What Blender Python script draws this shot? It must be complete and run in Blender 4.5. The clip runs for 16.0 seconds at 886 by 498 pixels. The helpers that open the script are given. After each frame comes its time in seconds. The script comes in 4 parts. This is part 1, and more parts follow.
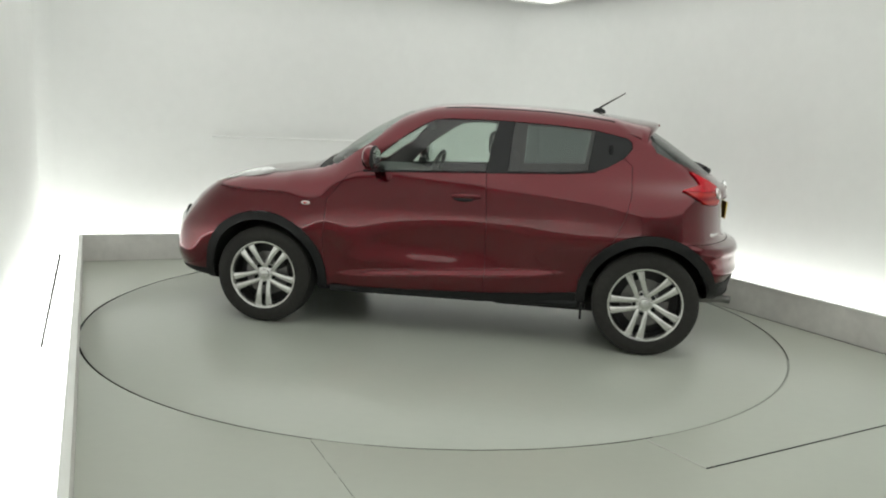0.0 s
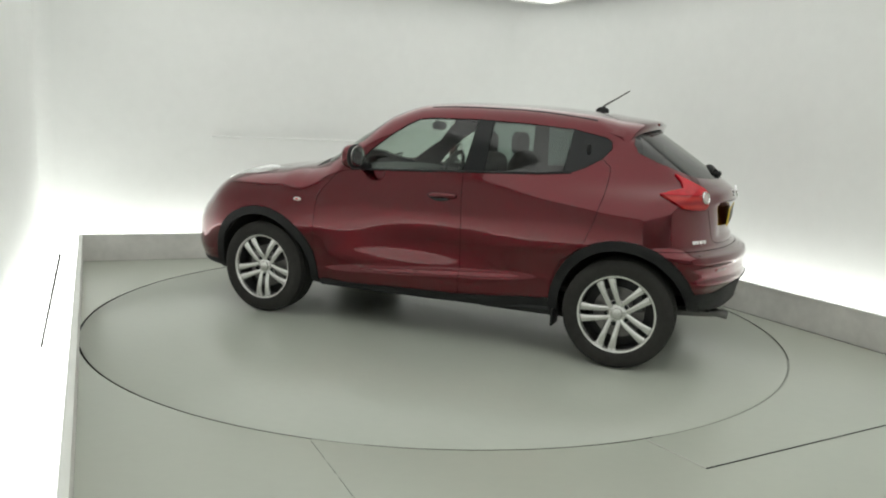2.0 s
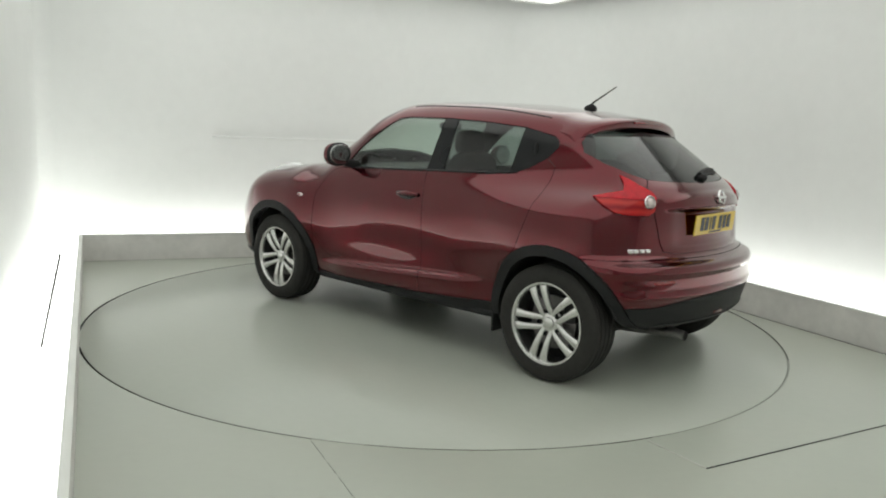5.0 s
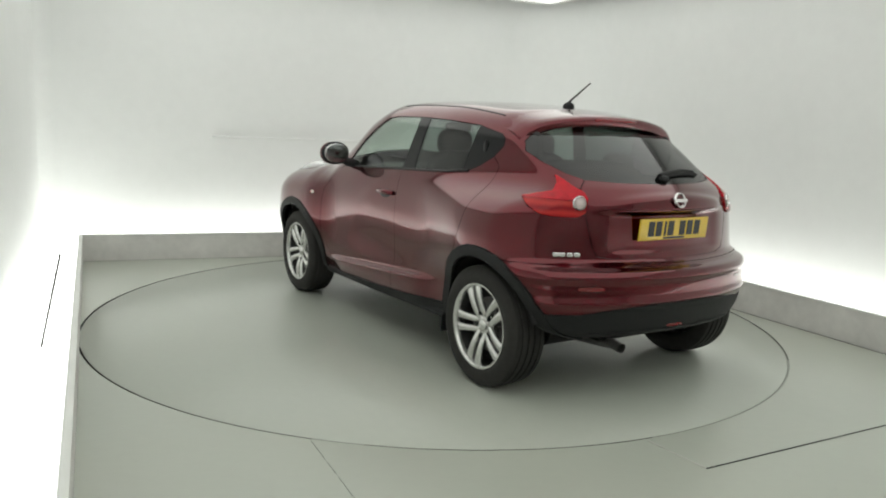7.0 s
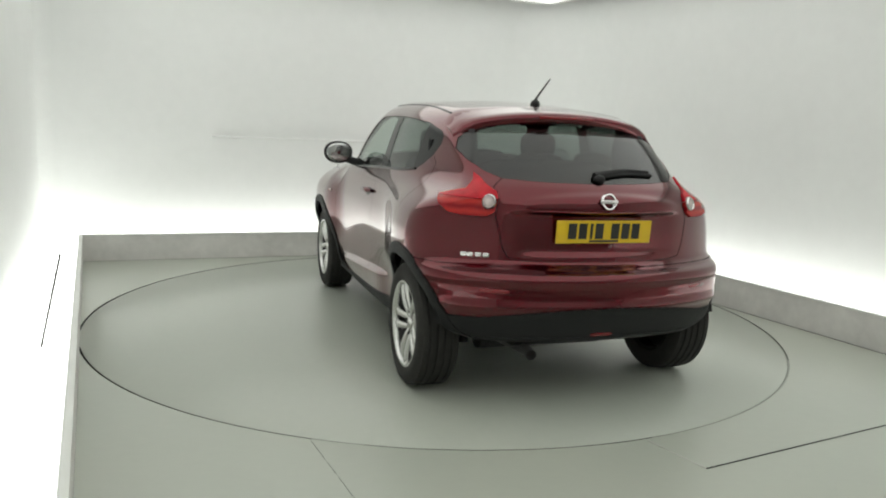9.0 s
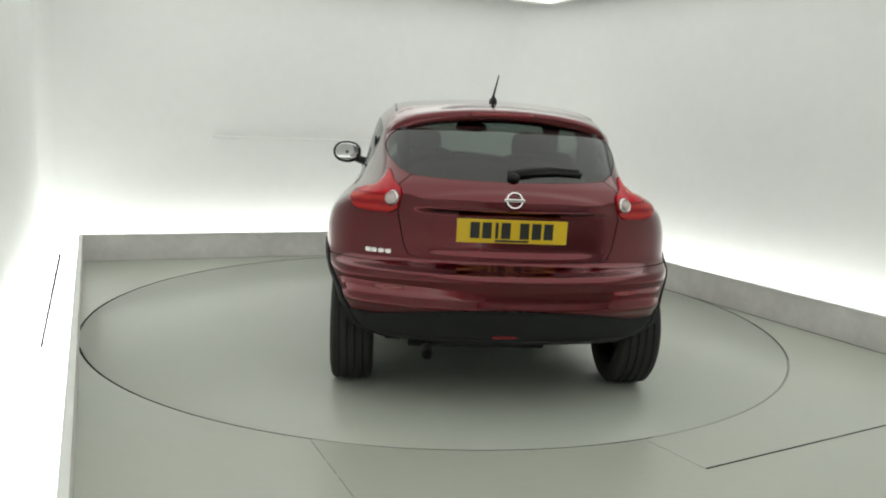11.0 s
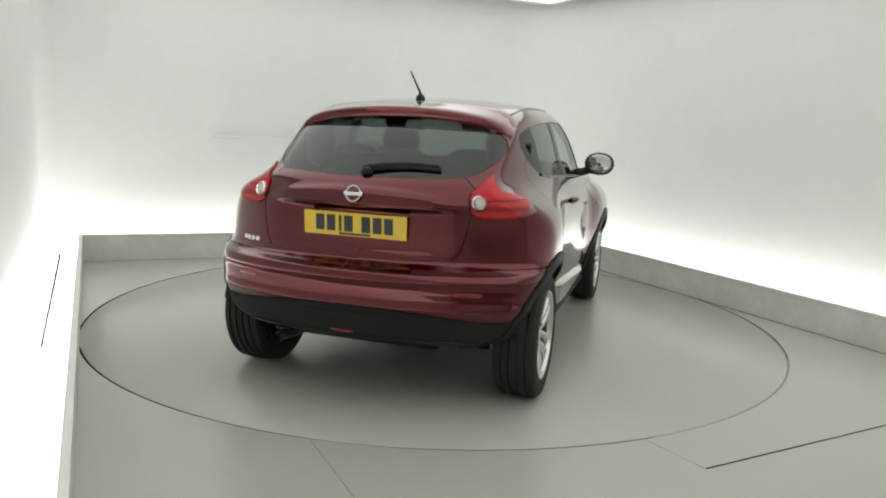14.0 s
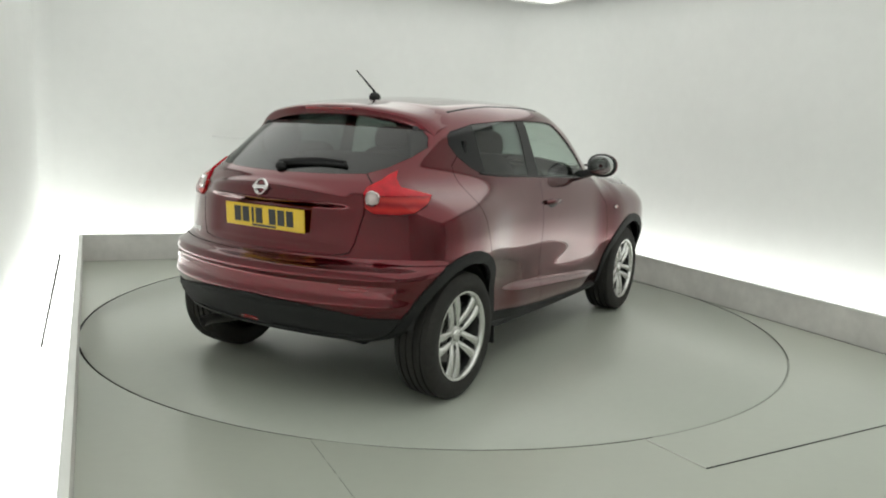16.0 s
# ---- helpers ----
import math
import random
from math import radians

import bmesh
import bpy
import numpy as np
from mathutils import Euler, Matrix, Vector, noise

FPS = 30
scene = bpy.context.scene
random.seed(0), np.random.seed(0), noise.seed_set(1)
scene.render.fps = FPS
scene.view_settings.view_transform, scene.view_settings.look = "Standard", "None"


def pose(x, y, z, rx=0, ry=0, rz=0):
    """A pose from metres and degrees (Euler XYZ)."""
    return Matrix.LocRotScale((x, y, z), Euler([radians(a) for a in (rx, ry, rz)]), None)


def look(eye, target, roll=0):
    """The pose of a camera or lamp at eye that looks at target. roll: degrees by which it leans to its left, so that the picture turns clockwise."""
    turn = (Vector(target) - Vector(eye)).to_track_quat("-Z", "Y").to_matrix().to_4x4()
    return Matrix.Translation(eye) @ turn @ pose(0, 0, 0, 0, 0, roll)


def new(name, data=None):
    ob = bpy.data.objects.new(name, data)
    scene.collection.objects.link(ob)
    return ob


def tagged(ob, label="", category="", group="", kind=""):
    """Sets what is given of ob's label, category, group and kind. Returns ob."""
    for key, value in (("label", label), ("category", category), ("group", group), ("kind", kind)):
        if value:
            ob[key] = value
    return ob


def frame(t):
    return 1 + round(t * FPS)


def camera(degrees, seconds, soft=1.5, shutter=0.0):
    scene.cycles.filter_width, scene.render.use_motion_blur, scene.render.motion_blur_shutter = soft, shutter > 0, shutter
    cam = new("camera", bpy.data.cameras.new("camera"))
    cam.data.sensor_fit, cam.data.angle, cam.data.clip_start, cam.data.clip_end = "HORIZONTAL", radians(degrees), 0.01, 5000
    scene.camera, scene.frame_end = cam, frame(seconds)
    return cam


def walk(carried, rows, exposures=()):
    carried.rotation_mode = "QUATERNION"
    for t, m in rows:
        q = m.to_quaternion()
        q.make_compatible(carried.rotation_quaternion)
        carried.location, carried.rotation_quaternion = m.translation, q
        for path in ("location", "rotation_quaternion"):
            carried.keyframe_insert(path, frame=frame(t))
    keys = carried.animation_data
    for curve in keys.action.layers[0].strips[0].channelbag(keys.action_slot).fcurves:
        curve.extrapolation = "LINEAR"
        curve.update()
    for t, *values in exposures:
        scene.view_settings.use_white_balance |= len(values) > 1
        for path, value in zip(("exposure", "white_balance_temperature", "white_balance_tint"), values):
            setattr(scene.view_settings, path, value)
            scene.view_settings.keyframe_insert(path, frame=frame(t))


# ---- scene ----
from math import cos, sin, pi, hypot, atan2

# ---------------------------------------------------------------- camera
cam = camera(60.97, 16.0, soft=2.0)
EYE = Vector((0.0, 0.0, 1.373))
TILT = radians(9.232)
view = look(EYE, EYE + Vector((0, cos(TILT), -sin(TILT))), 2.488)
walk(cam, [(0.0, view), (16.0, view)], exposures=[(0.0, 0.0, 6500, 10), (16.0, 0.0, 6500, 10)])

# ---------------------------------------------------------------- plan of the booth
CENTRE = Vector((-0.032, 5.472, 0))
RADIUS = 2.402
CAR_SHIFT = (-0.174, -0.193)
KERB_H, KERB_T, GAP = 0.236, 0.030, 0.35
CEILING = 2.82
CORNER_A = Vector((-3.322, 6.829))
BACK_DIR = Vector((1.693, 0.709)).normalized()
LEFT_DIR = Vector((2.035, -4.315)).normalized()
RIGHT_P, RIGHT_DIR = Vector((1.690, 7.387)), Vector((1.302, -2.528)).normalized()


def meet(p, d, q, e):
    """Where two lines of the plan cross."""
    k = ((q - p).cross(e)) / d.cross(e)
    return p + d * k


CORNER_B = meet(CORNER_A, BACK_DIR, RIGHT_P, RIGHT_DIR)
NEAR_L = CORNER_A + LEFT_DIR * 9.2
NEAR_R = CORNER_B + RIGHT_DIR * 9.6


def offset_line(points, d):
    """The polyline moved by d to its left-hand side, mitred."""
    out = []
    for i, p in enumerate(points):
        dirs = []
        if i > 0:
            dirs.append((p - points[i - 1]).normalized())
        if i < len(points) - 1:
            dirs.append((points[i + 1] - p).normalized())
        ns = [Vector((-v.y, v.x)) for v in dirs]
        n = sum(ns, Vector((0, 0))).normalized()
        out.append(p + n * (d / n.dot(ns[0])))
    return out


KERB_LINE = [NEAR_L, CORNER_A, CORNER_B, NEAR_R]       # inner foot of the kerb, clockwise
WALL_LINE = offset_line(KERB_LINE, GAP)

# ---------------------------------------------------------------- world
world = bpy.data.worlds.new("world")
scene.world = world
world.use_nodes = True
world.node_tree.nodes["Background"].inputs[0].default_value = (0.6, 0.62, 0.62, 1)
world.node_tree.nodes["Background"].inputs[1].default_value = 0.1
STRIP_POWER, PANEL_POWER = 3.15, 0.69


# ---------------------------------------------------------------- materials
def material(name, colour, rough=0.5, metal=0.0, coat=0.0, grain=0.0, grain_size=40.0, stain=0.0, stain_size=1.5,
             bump=0.0, bump_size=60.0, rough_var=0.0, emit=None, power=0.0, spec=0.5):
    m = bpy.data.materials.new(name)
    m.use_nodes = True
    nt = m.node_tree
    b = nt.nodes["Principled BSDF"]
    b.inputs["Base Color"].default_value = (*colour, 1)
    b.inputs["Roughness"].default_value = rough
    b.inputs["Metallic"].default_value = metal
    b.inputs["Coat Weight"].default_value = coat
    b.inputs["Coat Roughness"].default_value = 0.03
    b.inputs["Specular IOR Level"].default_value = spec
    if emit:
        b.inputs["Emission Color"].default_value = (*emit, 1)
        b.inputs["Emission Strength"].default_value = power
    co = nt.nodes.new("ShaderNodeTexCoord")

    def noise_node(size, detail):
        n = nt.nodes.new("ShaderNodeTexNoise")
        n.inputs["Scale"].default_value = size
        n.inputs["Detail"].default_value = detail
        nt.links.new(co.outputs["Object"], n.inputs["Vector"])
        return n

    link = None
    for amount, size in ((grain, grain_size), (stain, stain_size)):
        if amount:
            n = noise_node(size, 5 if size > 5 else 2.0)
            ramp = nt.nodes.new("ShaderNodeMapRange")
            ramp.inputs[1].default_value, ramp.inputs[2].default_value = 0.2, 0.8
            ramp.inputs[3].default_value, ramp.inputs[4].default_value = 1 - amount, 1 + amount * 0.6
            nt.links.new(n.outputs["Fac"], ramp.inputs[0])
            mix = nt.nodes.new("ShaderNodeMix")
            mix.data_type, mix.blend_type = "RGBA", "MULTIPLY"
            mix.inputs[0].default_value = 1
            mix.inputs[6].default_value = (*colour, 1)
            if link:
                nt.links.new(link, mix.inputs[6])
            nt.links.new(ramp.outputs[0], mix.inputs[7])
            link = mix.outputs[2]
    if link:
        nt.links.new(link, b.inputs["Base Color"])
    if rough_var:
        n = noise_node(stain_size * 2.3, 2.0)
        r = nt.nodes.new("ShaderNodeMapRange")
        r.inputs[3].default_value, r.inputs[4].default_value = max(rough - rough_var, 0.02), rough + rough_var
        nt.links.new(n.outputs["Fac"], r.inputs[0])
        nt.links.new(r.outputs[0], b.inputs["Roughness"])
    if bump:
        n = noise_node(bump_size, 3)
        bp = nt.nodes.new("ShaderNodeBump")
        bp.inputs["Strength"].default_value = bump
        bp.inputs["Distance"].default_value = 0.002
        nt.links.new(n.outputs["Fac"], bp.inputs["Height"])
        nt.links.new(bp.outputs[0], b.inputs["Normal"])
    return m


def glass_material(name, tint, gloss=0.02):
    """Thin tinted glazing: tinted clear body with a mirror-like surface."""
    m = bpy.data.materials.new(name)
    m.use_nodes = True
    nt = m.node_tree
    nt.nodes.remove(nt.nodes["Principled BSDF"])
    t = nt.nodes.new("ShaderNodeBsdfTransparent")
    t.inputs[0].default_value = (*tint, 1)
    g = nt.nodes.new("ShaderNodeBsdfGlossy")
    g.inputs["Roughness"].default_value = gloss
    lw = nt.nodes.new("ShaderNodeLayerWeight")
    lw.inputs["Blend"].default_value = 0.5
    pw = nt.nodes.new("ShaderNodeMath")
    pw.operation = "POWER"
    pw.inputs[1].default_value = 4.0
    nt.links.new(lw.outputs["Facing"], pw.inputs[0])
    fr = nt.nodes.new("ShaderNodeMapRange")
    fr.inputs[3].default_value, fr.inputs[4].default_value = 0.075, 0.88
    nt.links.new(pw.outputs[0], fr.inputs[0])
    mix = nt.nodes.new("ShaderNodeMixShader")
    nt.links.new(fr.outputs[0], mix.inputs[0])
    nt.links.new(t.outputs[0], mix.inputs[1])
    nt.links.new(g.outputs[0], mix.inputs[2])
    nt.links.new(mix.outputs[0], nt.nodes["Material Output"].inputs[0])
    return m


M_WALL = material("white_wall_paint", (0.83, 0.84, 0.825), 0.5, stain=0.04, stain_size=0.7, grain=0.02, grain_size=9, bump=0.08, bump_size=3)
M_CEIL = material("white_ceiling_paint", (0.8, 0.8, 0.79), 0.7, stain=0.04, stain_size=0.9)
M_FLOOR = material("grey_green_floor_paint", (0.432, 0.464, 0.409), 0.31, spec=0.7, stain=0.10, stain_size=0.9, grain=0.012, grain_size=60,
                   bump=0.03, bump_size=120)
M_TABLE = material("turntable_floor_paint", (0.430, 0.462, 0.409), 0.30, spec=0.7, stain=0.09, stain_size=0.8, grain=0.012, grain_size=55,
                   bump=0.03, bump_size=120)


def worn_floor(m, second):
    """Adds a broad second tint, dull scuffs and uneven gloss to a floor paint."""
    nt = m.node_tree
    b = nt.nodes["Principled BSDF"]
    co = nt.nodes["Texture Coordinate"]
    old = b.inputs["Base Color"].links[0].from_socket

    def layer(size, detail, lo, hi, out_lo, out_hi, stretch=(1, 1, 1)):
        mp = nt.nodes.new("ShaderNodeMapping")
        mp.inputs["Scale"].default_value = stretch
        n = nt.nodes.new("ShaderNodeTexNoise")
        n.inputs["Scale"].default_value, n.inputs["Detail"].default_value = size, detail
        r = nt.nodes.new("ShaderNodeMapRange")
        r.interpolation_type = "SMOOTHSTEP"
        for k, v in zip((1, 2, 3, 4), (lo, hi, out_lo, out_hi)):
            r.inputs[k].default_value = v
        nt.links.new(co.outputs["Object"], mp.inputs["Vector"])
        nt.links.new(mp.outputs[0], n.inputs["Vector"])
        nt.links.new(n.outputs["Fac"], r.inputs[0])
        return r.outputs[0]

    for fac, tint in ((layer(0.45, 2, 0.1, 0.9, 0, 0.95), second), (layer(14, 6, 0.1, 0.95, 0, 0.22, (1, 1.6, 1)), (0.36, 0.38, 0.34))):
        mix = nt.nodes.new("ShaderNodeMix")
        mix.data_type = "RGBA"
        nt.links.new(fac, mix.inputs[0])
        nt.links.new(old, mix.inputs[6])
        mix.inputs[7].default_value = (*tint, 1)
        old = mix.outputs[2]
    nt.links.new(old, b.inputs["Base Color"])


worn_floor(M_FLOOR, (0.438, 0.452, 0.385))
worn_floor(M_TABLE, (0.434, 0.452, 0.395))
M_KERB = material("grey_kerb_paint", (0.71, 0.695, 0.67), 0.55, stain=0.16, stain_size=2.2, grain=0.10, grain_size=14)
M_KERB_TOP = material("pale_kerb_edge", (0.74, 0.75, 0.72), 0.5, stain=0.1, stain_size=3)
# grey of the unseen near wall, set for the car's reflections
M_NEAR = material("pale_grey_near_wall", (0.58, 0.58, 0.57), 0.9, stain=0.1)
M_SEAL = material("grey_floor_grime", (0.30, 0.315, 0.275), 0.6, stain=0.2, stain_size=6, grain=0.1, grain_size=60)
M_GRIME = material("dark_floor_grime", (0.10, 0.10, 0.09), 0.8, stain=0.3, stain_size=9)
M_DARK = material("dark_gap", (0.02, 0.02, 0.02), 0.9)
M_STRIP = material("light_strip_diffuser", (0.9, 0.9, 0.9), 0.5, emit=(0.975, 1.0, 0.95), power=STRIP_POWER)
M_PANEL = material("ceiling_light_diffuser", (0.9, 0.9, 0.9), 0.5, emit=(0.975, 1.0, 0.95), power=PANEL_POWER)
M_PAINT = material("dark_red_metallic_paint", (0.104, 0.0015, 0.0072), 0.20, 0.93, 1.0, grain=0.06, grain_size=900, spec=0.3)
M_PAINT.node_tree.nodes["Principled BSDF"].inputs["Coat IOR"].default_value = 1.50
M_BLACK = material("black_textured_plastic", (0.012, 0.0125, 0.013), 0.55, spec=0.28, grain=0.15, grain_size=60, bump=0.3, bump_size=500)
M_GLOSSBLACK = material("gloss_black_trim", (0.010, 0.011, 0.012), 0.16, spec=0.3)
M_UNDER = material("underbody_black", (0.015, 0.015, 0.015), 0.8, grain=0.2, grain_size=15)
M_RUBBER = material("tyre_rubber", (0.030, 0.029, 0.027), 0.75, spec=0.25, grain=0.2, grain_size=30, bump=0.2, bump_size=200)
M_ALLOY = material("silver_alloy", (0.66, 0.66, 0.645), 0.24, 0.92, grain=0.06, grain_size=60)
M_BARREL = material("dark_wheel_barrel", (0.035, 0.035, 0.035), 0.5, 0.6, grain=0.2)
M_DISC = material("brake_disc_steel", (0.20, 0.195, 0.19), 0.4, 0.9, grain=0.15, grain_size=80)
M_CHROME = material("chrome", (0.78, 0.78, 0.78), 0.12, 1.0)
M_LAMP_RED = material("red_lamp_lens", (0.50, 0.002, 0.013), 0.12, 0.0, 0.0, spec=0.35, grain=0.30, grain_size=28, bump=0.15, bump_size=45)
M_REFLECT = material("dark_red_reflector", (0.20, 0.006, 0.010), 0.15, 0.0, 1.0, grain=0.15, grain_size=150)
M_LAMP_AMBER = material("amber_red_lamp_lens", (0.46, 0.014, 0.020), 0.14, 0.0, 0.0, spec=0.35, bump=0.3, bump_size=38, grain=0.15, grain_size=90)
_nt = M_LAMP_AMBER.node_tree
_wave = _nt.nodes.new("ShaderNodeTexWave")
_wave.bands_direction = "Z"
_wave.inputs["Scale"].default_value = 7
_wave.inputs["Distortion"].default_value = 2.2
_ramp = _nt.nodes.new("ShaderNodeMix")
_ramp.data_type = "RGBA"
_ramp.inputs[6].default_value = (0.24, 0.003, 0.009, 1)
_ramp.inputs[7].default_value = (0.45, 0.022, 0.018, 1)
_nt.links.new(_nt.nodes["Texture Coordinate"].outputs["Object"], _wave.inputs["Vector"])
_nt.links.new(_wave.outputs["Fac"], _ramp.inputs[0])
_nt.links.new(_ramp.outputs[2], _nt.nodes["Principled BSDF"].inputs["Base Color"])
M_LAMP_CLEAR = material("clear_lamp_lens", (0.58, 0.49, 0.47), 0.12, 0.0, 1.0, grain=0.1, grain_size=90)
M_HEAD = material("headlamp_lens", (0.85, 0.86, 0.86), 0.1, 0.2, 1.0, grain=0.25, grain_size=25)
M_PLATE = material("yellow_plate", (0.70, 0.47, 0.008), 0.35, coat=0.5, grain=0.03, bump=0.25, bump_size=9)
M_INK = material("plate_ink", (0.015, 0.015, 0.015), 0.4)
M_SEAT = material("dark_grey_seat_cloth", (0.035, 0.036, 0.038), 0.9, grain=0.2, grain_size=80)
M_DASH = material("dark_dash_plastic", (0.05, 0.052, 0.053), 0.6, grain=0.1)
M_LINING = material("pale_grey_headlining", (0.42, 0.42, 0.40), 0.9, grain=0.05)
M_GLASS = glass_material("green_tinted_glass", (0.68, 0.76, 0.71))
M_GLASS_DARK = glass_material("rear_glass", (0.155, 0.19, 0.18))
M_GLASS_SIDE = glass_material("rear_side_glass", (0.24, 0.29, 0.275))
M_MIRROR = material("mirror_glass", (0.55, 0.56, 0.56), 0.03, 1.0)


# ---------------------------------------------------------------- mesh helpers
def mesh_object(name, bm, mat, smooth=True, normals=None):
    me = bpy.data.meshes.new(name)
    bm.to_mesh(me)
    bm.free()
    me.materials.append(mat)
    for p in me.polygons:
        p.use_smooth = smooth
    if normals is not None:
        me.normals_split_custom_set_from_vertices(normals)
    return new(name, me)


def part(name, bm, mat, parent, label="", smooth=True, normals=None):
    ob = mesh_object(name, bm, mat, smooth, normals)
    ob.parent = parent
    if label:
        tagged(ob, label)
    return ob


def auto_sharp(bm, degrees=35):
    bm.normal_update()
    lim = radians(degrees)
    for e in bm.edges:
        if len(e.link_faces) == 2 and e.calc_face_angle(0) > lim:
            e.smooth = False
    return bm


def box(cx, cy, cz, sx, sy, sz, bevel=0.0, m=None):
    bm = bmesh.new()
    bmesh.ops.create_cube(bm, size=1)
    for v in bm.verts:
        v.co = Vector((v.co.x * sx, v.co.y * sy, v.co.z * sz))
    if bevel:
        bmesh.ops.bevel(bm, geom=bm.edges[:], offset=bevel, segments=3, profile=0.5, affect="EDGES")
    for v in bm.verts:
        v.co = (m @ v.co if m else v.co) + Vector((cx, cy, cz))
    return auto_sharp(bm, 50)


def lathe(profile, seg=48, axis="y", close=False):
    """Turns a profile of (radius, along) round an axis."""
    bm = bmesh.new()
    rings = []
    for r, h in profile:
        ring = []
        for i in range(seg):
            a = 2 * pi * i / seg
            c = (r * cos(a), h, r * sin(a)) if axis == "y" else (r * cos(a), r * sin(a), h)
            ring.append(bm.verts.new(c))
        rings.append(ring)
    pairs = list(zip(rings, rings[1:])) + ([(rings[-1], rings[0])] if close else [])
    for a, b in pairs:
        for i in range(seg):
            j = (i + 1) % seg
            bm.faces.new((a[i], a[j], b[j], b[i]))
    bmesh.ops.recalc_face_normals(bm, faces=bm.faces[:])
    return auto_sharp(bm, 40)


def tube(points, radius, seg=10, caps=True):
    bm = bmesh.new()
    rings = []
    for i, p in enumerate(points):
        p = Vector(p)
        a = Vector(points[max(i - 1, 0)])
        b = Vector(points[min(i + 1, len(points) - 1)])
        q = (b - a).normalized().to_track_quat("Z", "Y")
        r = radius[i] if isinstance(radius, (list, tuple)) else radius
        rings.append([bm.verts.new(p + q @ Vector((r * cos(2 * pi * k / seg), r * sin(2 * pi * k / seg), 0))) for k in range(seg)])
    for a, b in zip(rings, rings[1:]):
        for k in range(seg):
            bm.faces.new((a[k], a[(k + 1) % seg], b[(k + 1) % seg], b[k]))
    if caps:
        bm.faces.new(rings[0][::-1])
        bm.faces.new(rings[-1])
    return auto_sharp(bm, 50)


def ellipsoid(cx, cy, cz, sx, sy, sz, power=2.0, seg=28, rings=16):
    bm = bmesh.new()
    bmesh.ops.create_uvsphere(bm, u_segments=seg, v_segments=rings, radius=1)
    for v in bm.verts:
        n = (abs(v.co.x) ** power + abs(v.co.y) ** power + abs(v.co.z) ** power) ** (1 / power)
        v.co = Vector((v.co.x / n * sx + cx, v.co.y / n * sy + cy, v.co.z / n * sz + cz))
    return bm


def slab(outline, z0, z1):
    """An upright prism over an outline in the plan."""
    bm = bmesh.new()
    lo = [bm.verts.new((p[0], p[1], z0)) for p in outline]
    hi = [bm.verts.new((p[0], p[1], z1)) for p in outline]
    n = len(outline)
    for i in range(n):
        bm.faces.new((lo[i], lo[(i + 1) % n], hi[(i + 1) % n], hi[i]))
    bm.faces.new(lo[::-1])
    bm.faces.new(hi)
    bmesh.ops.recalc_face_normals(bm, faces=bm.faces[:])
    return auto_sharp(bm, 40)


# ---------------------------------------------------------------- the booth
def fillet(points, i, radius, n=10):
    """Rounds corner i of a polyline of the plan."""
    p, a, b = points[i], (points[i - 1] - points[i]).normalized(), (points[i + 1] - points[i]).normalized()
    half = math.acos(a.dot(b)) / 2
    c = p + (a + b).normalized() * (radius / sin(half))
    d = radius / math.tan(half)
    u, v = p + a * d - c, p + b * d - c
    t0, t1 = atan2(u.y, u.x), atan2(v.y, v.x)
    turn = (t1 - t0 + pi) % (2 * pi) - pi
    return [c + Vector((cos(t0 + turn * k / n), sin(t0 + turn * k / n))) * radius for k in range(n + 1)]


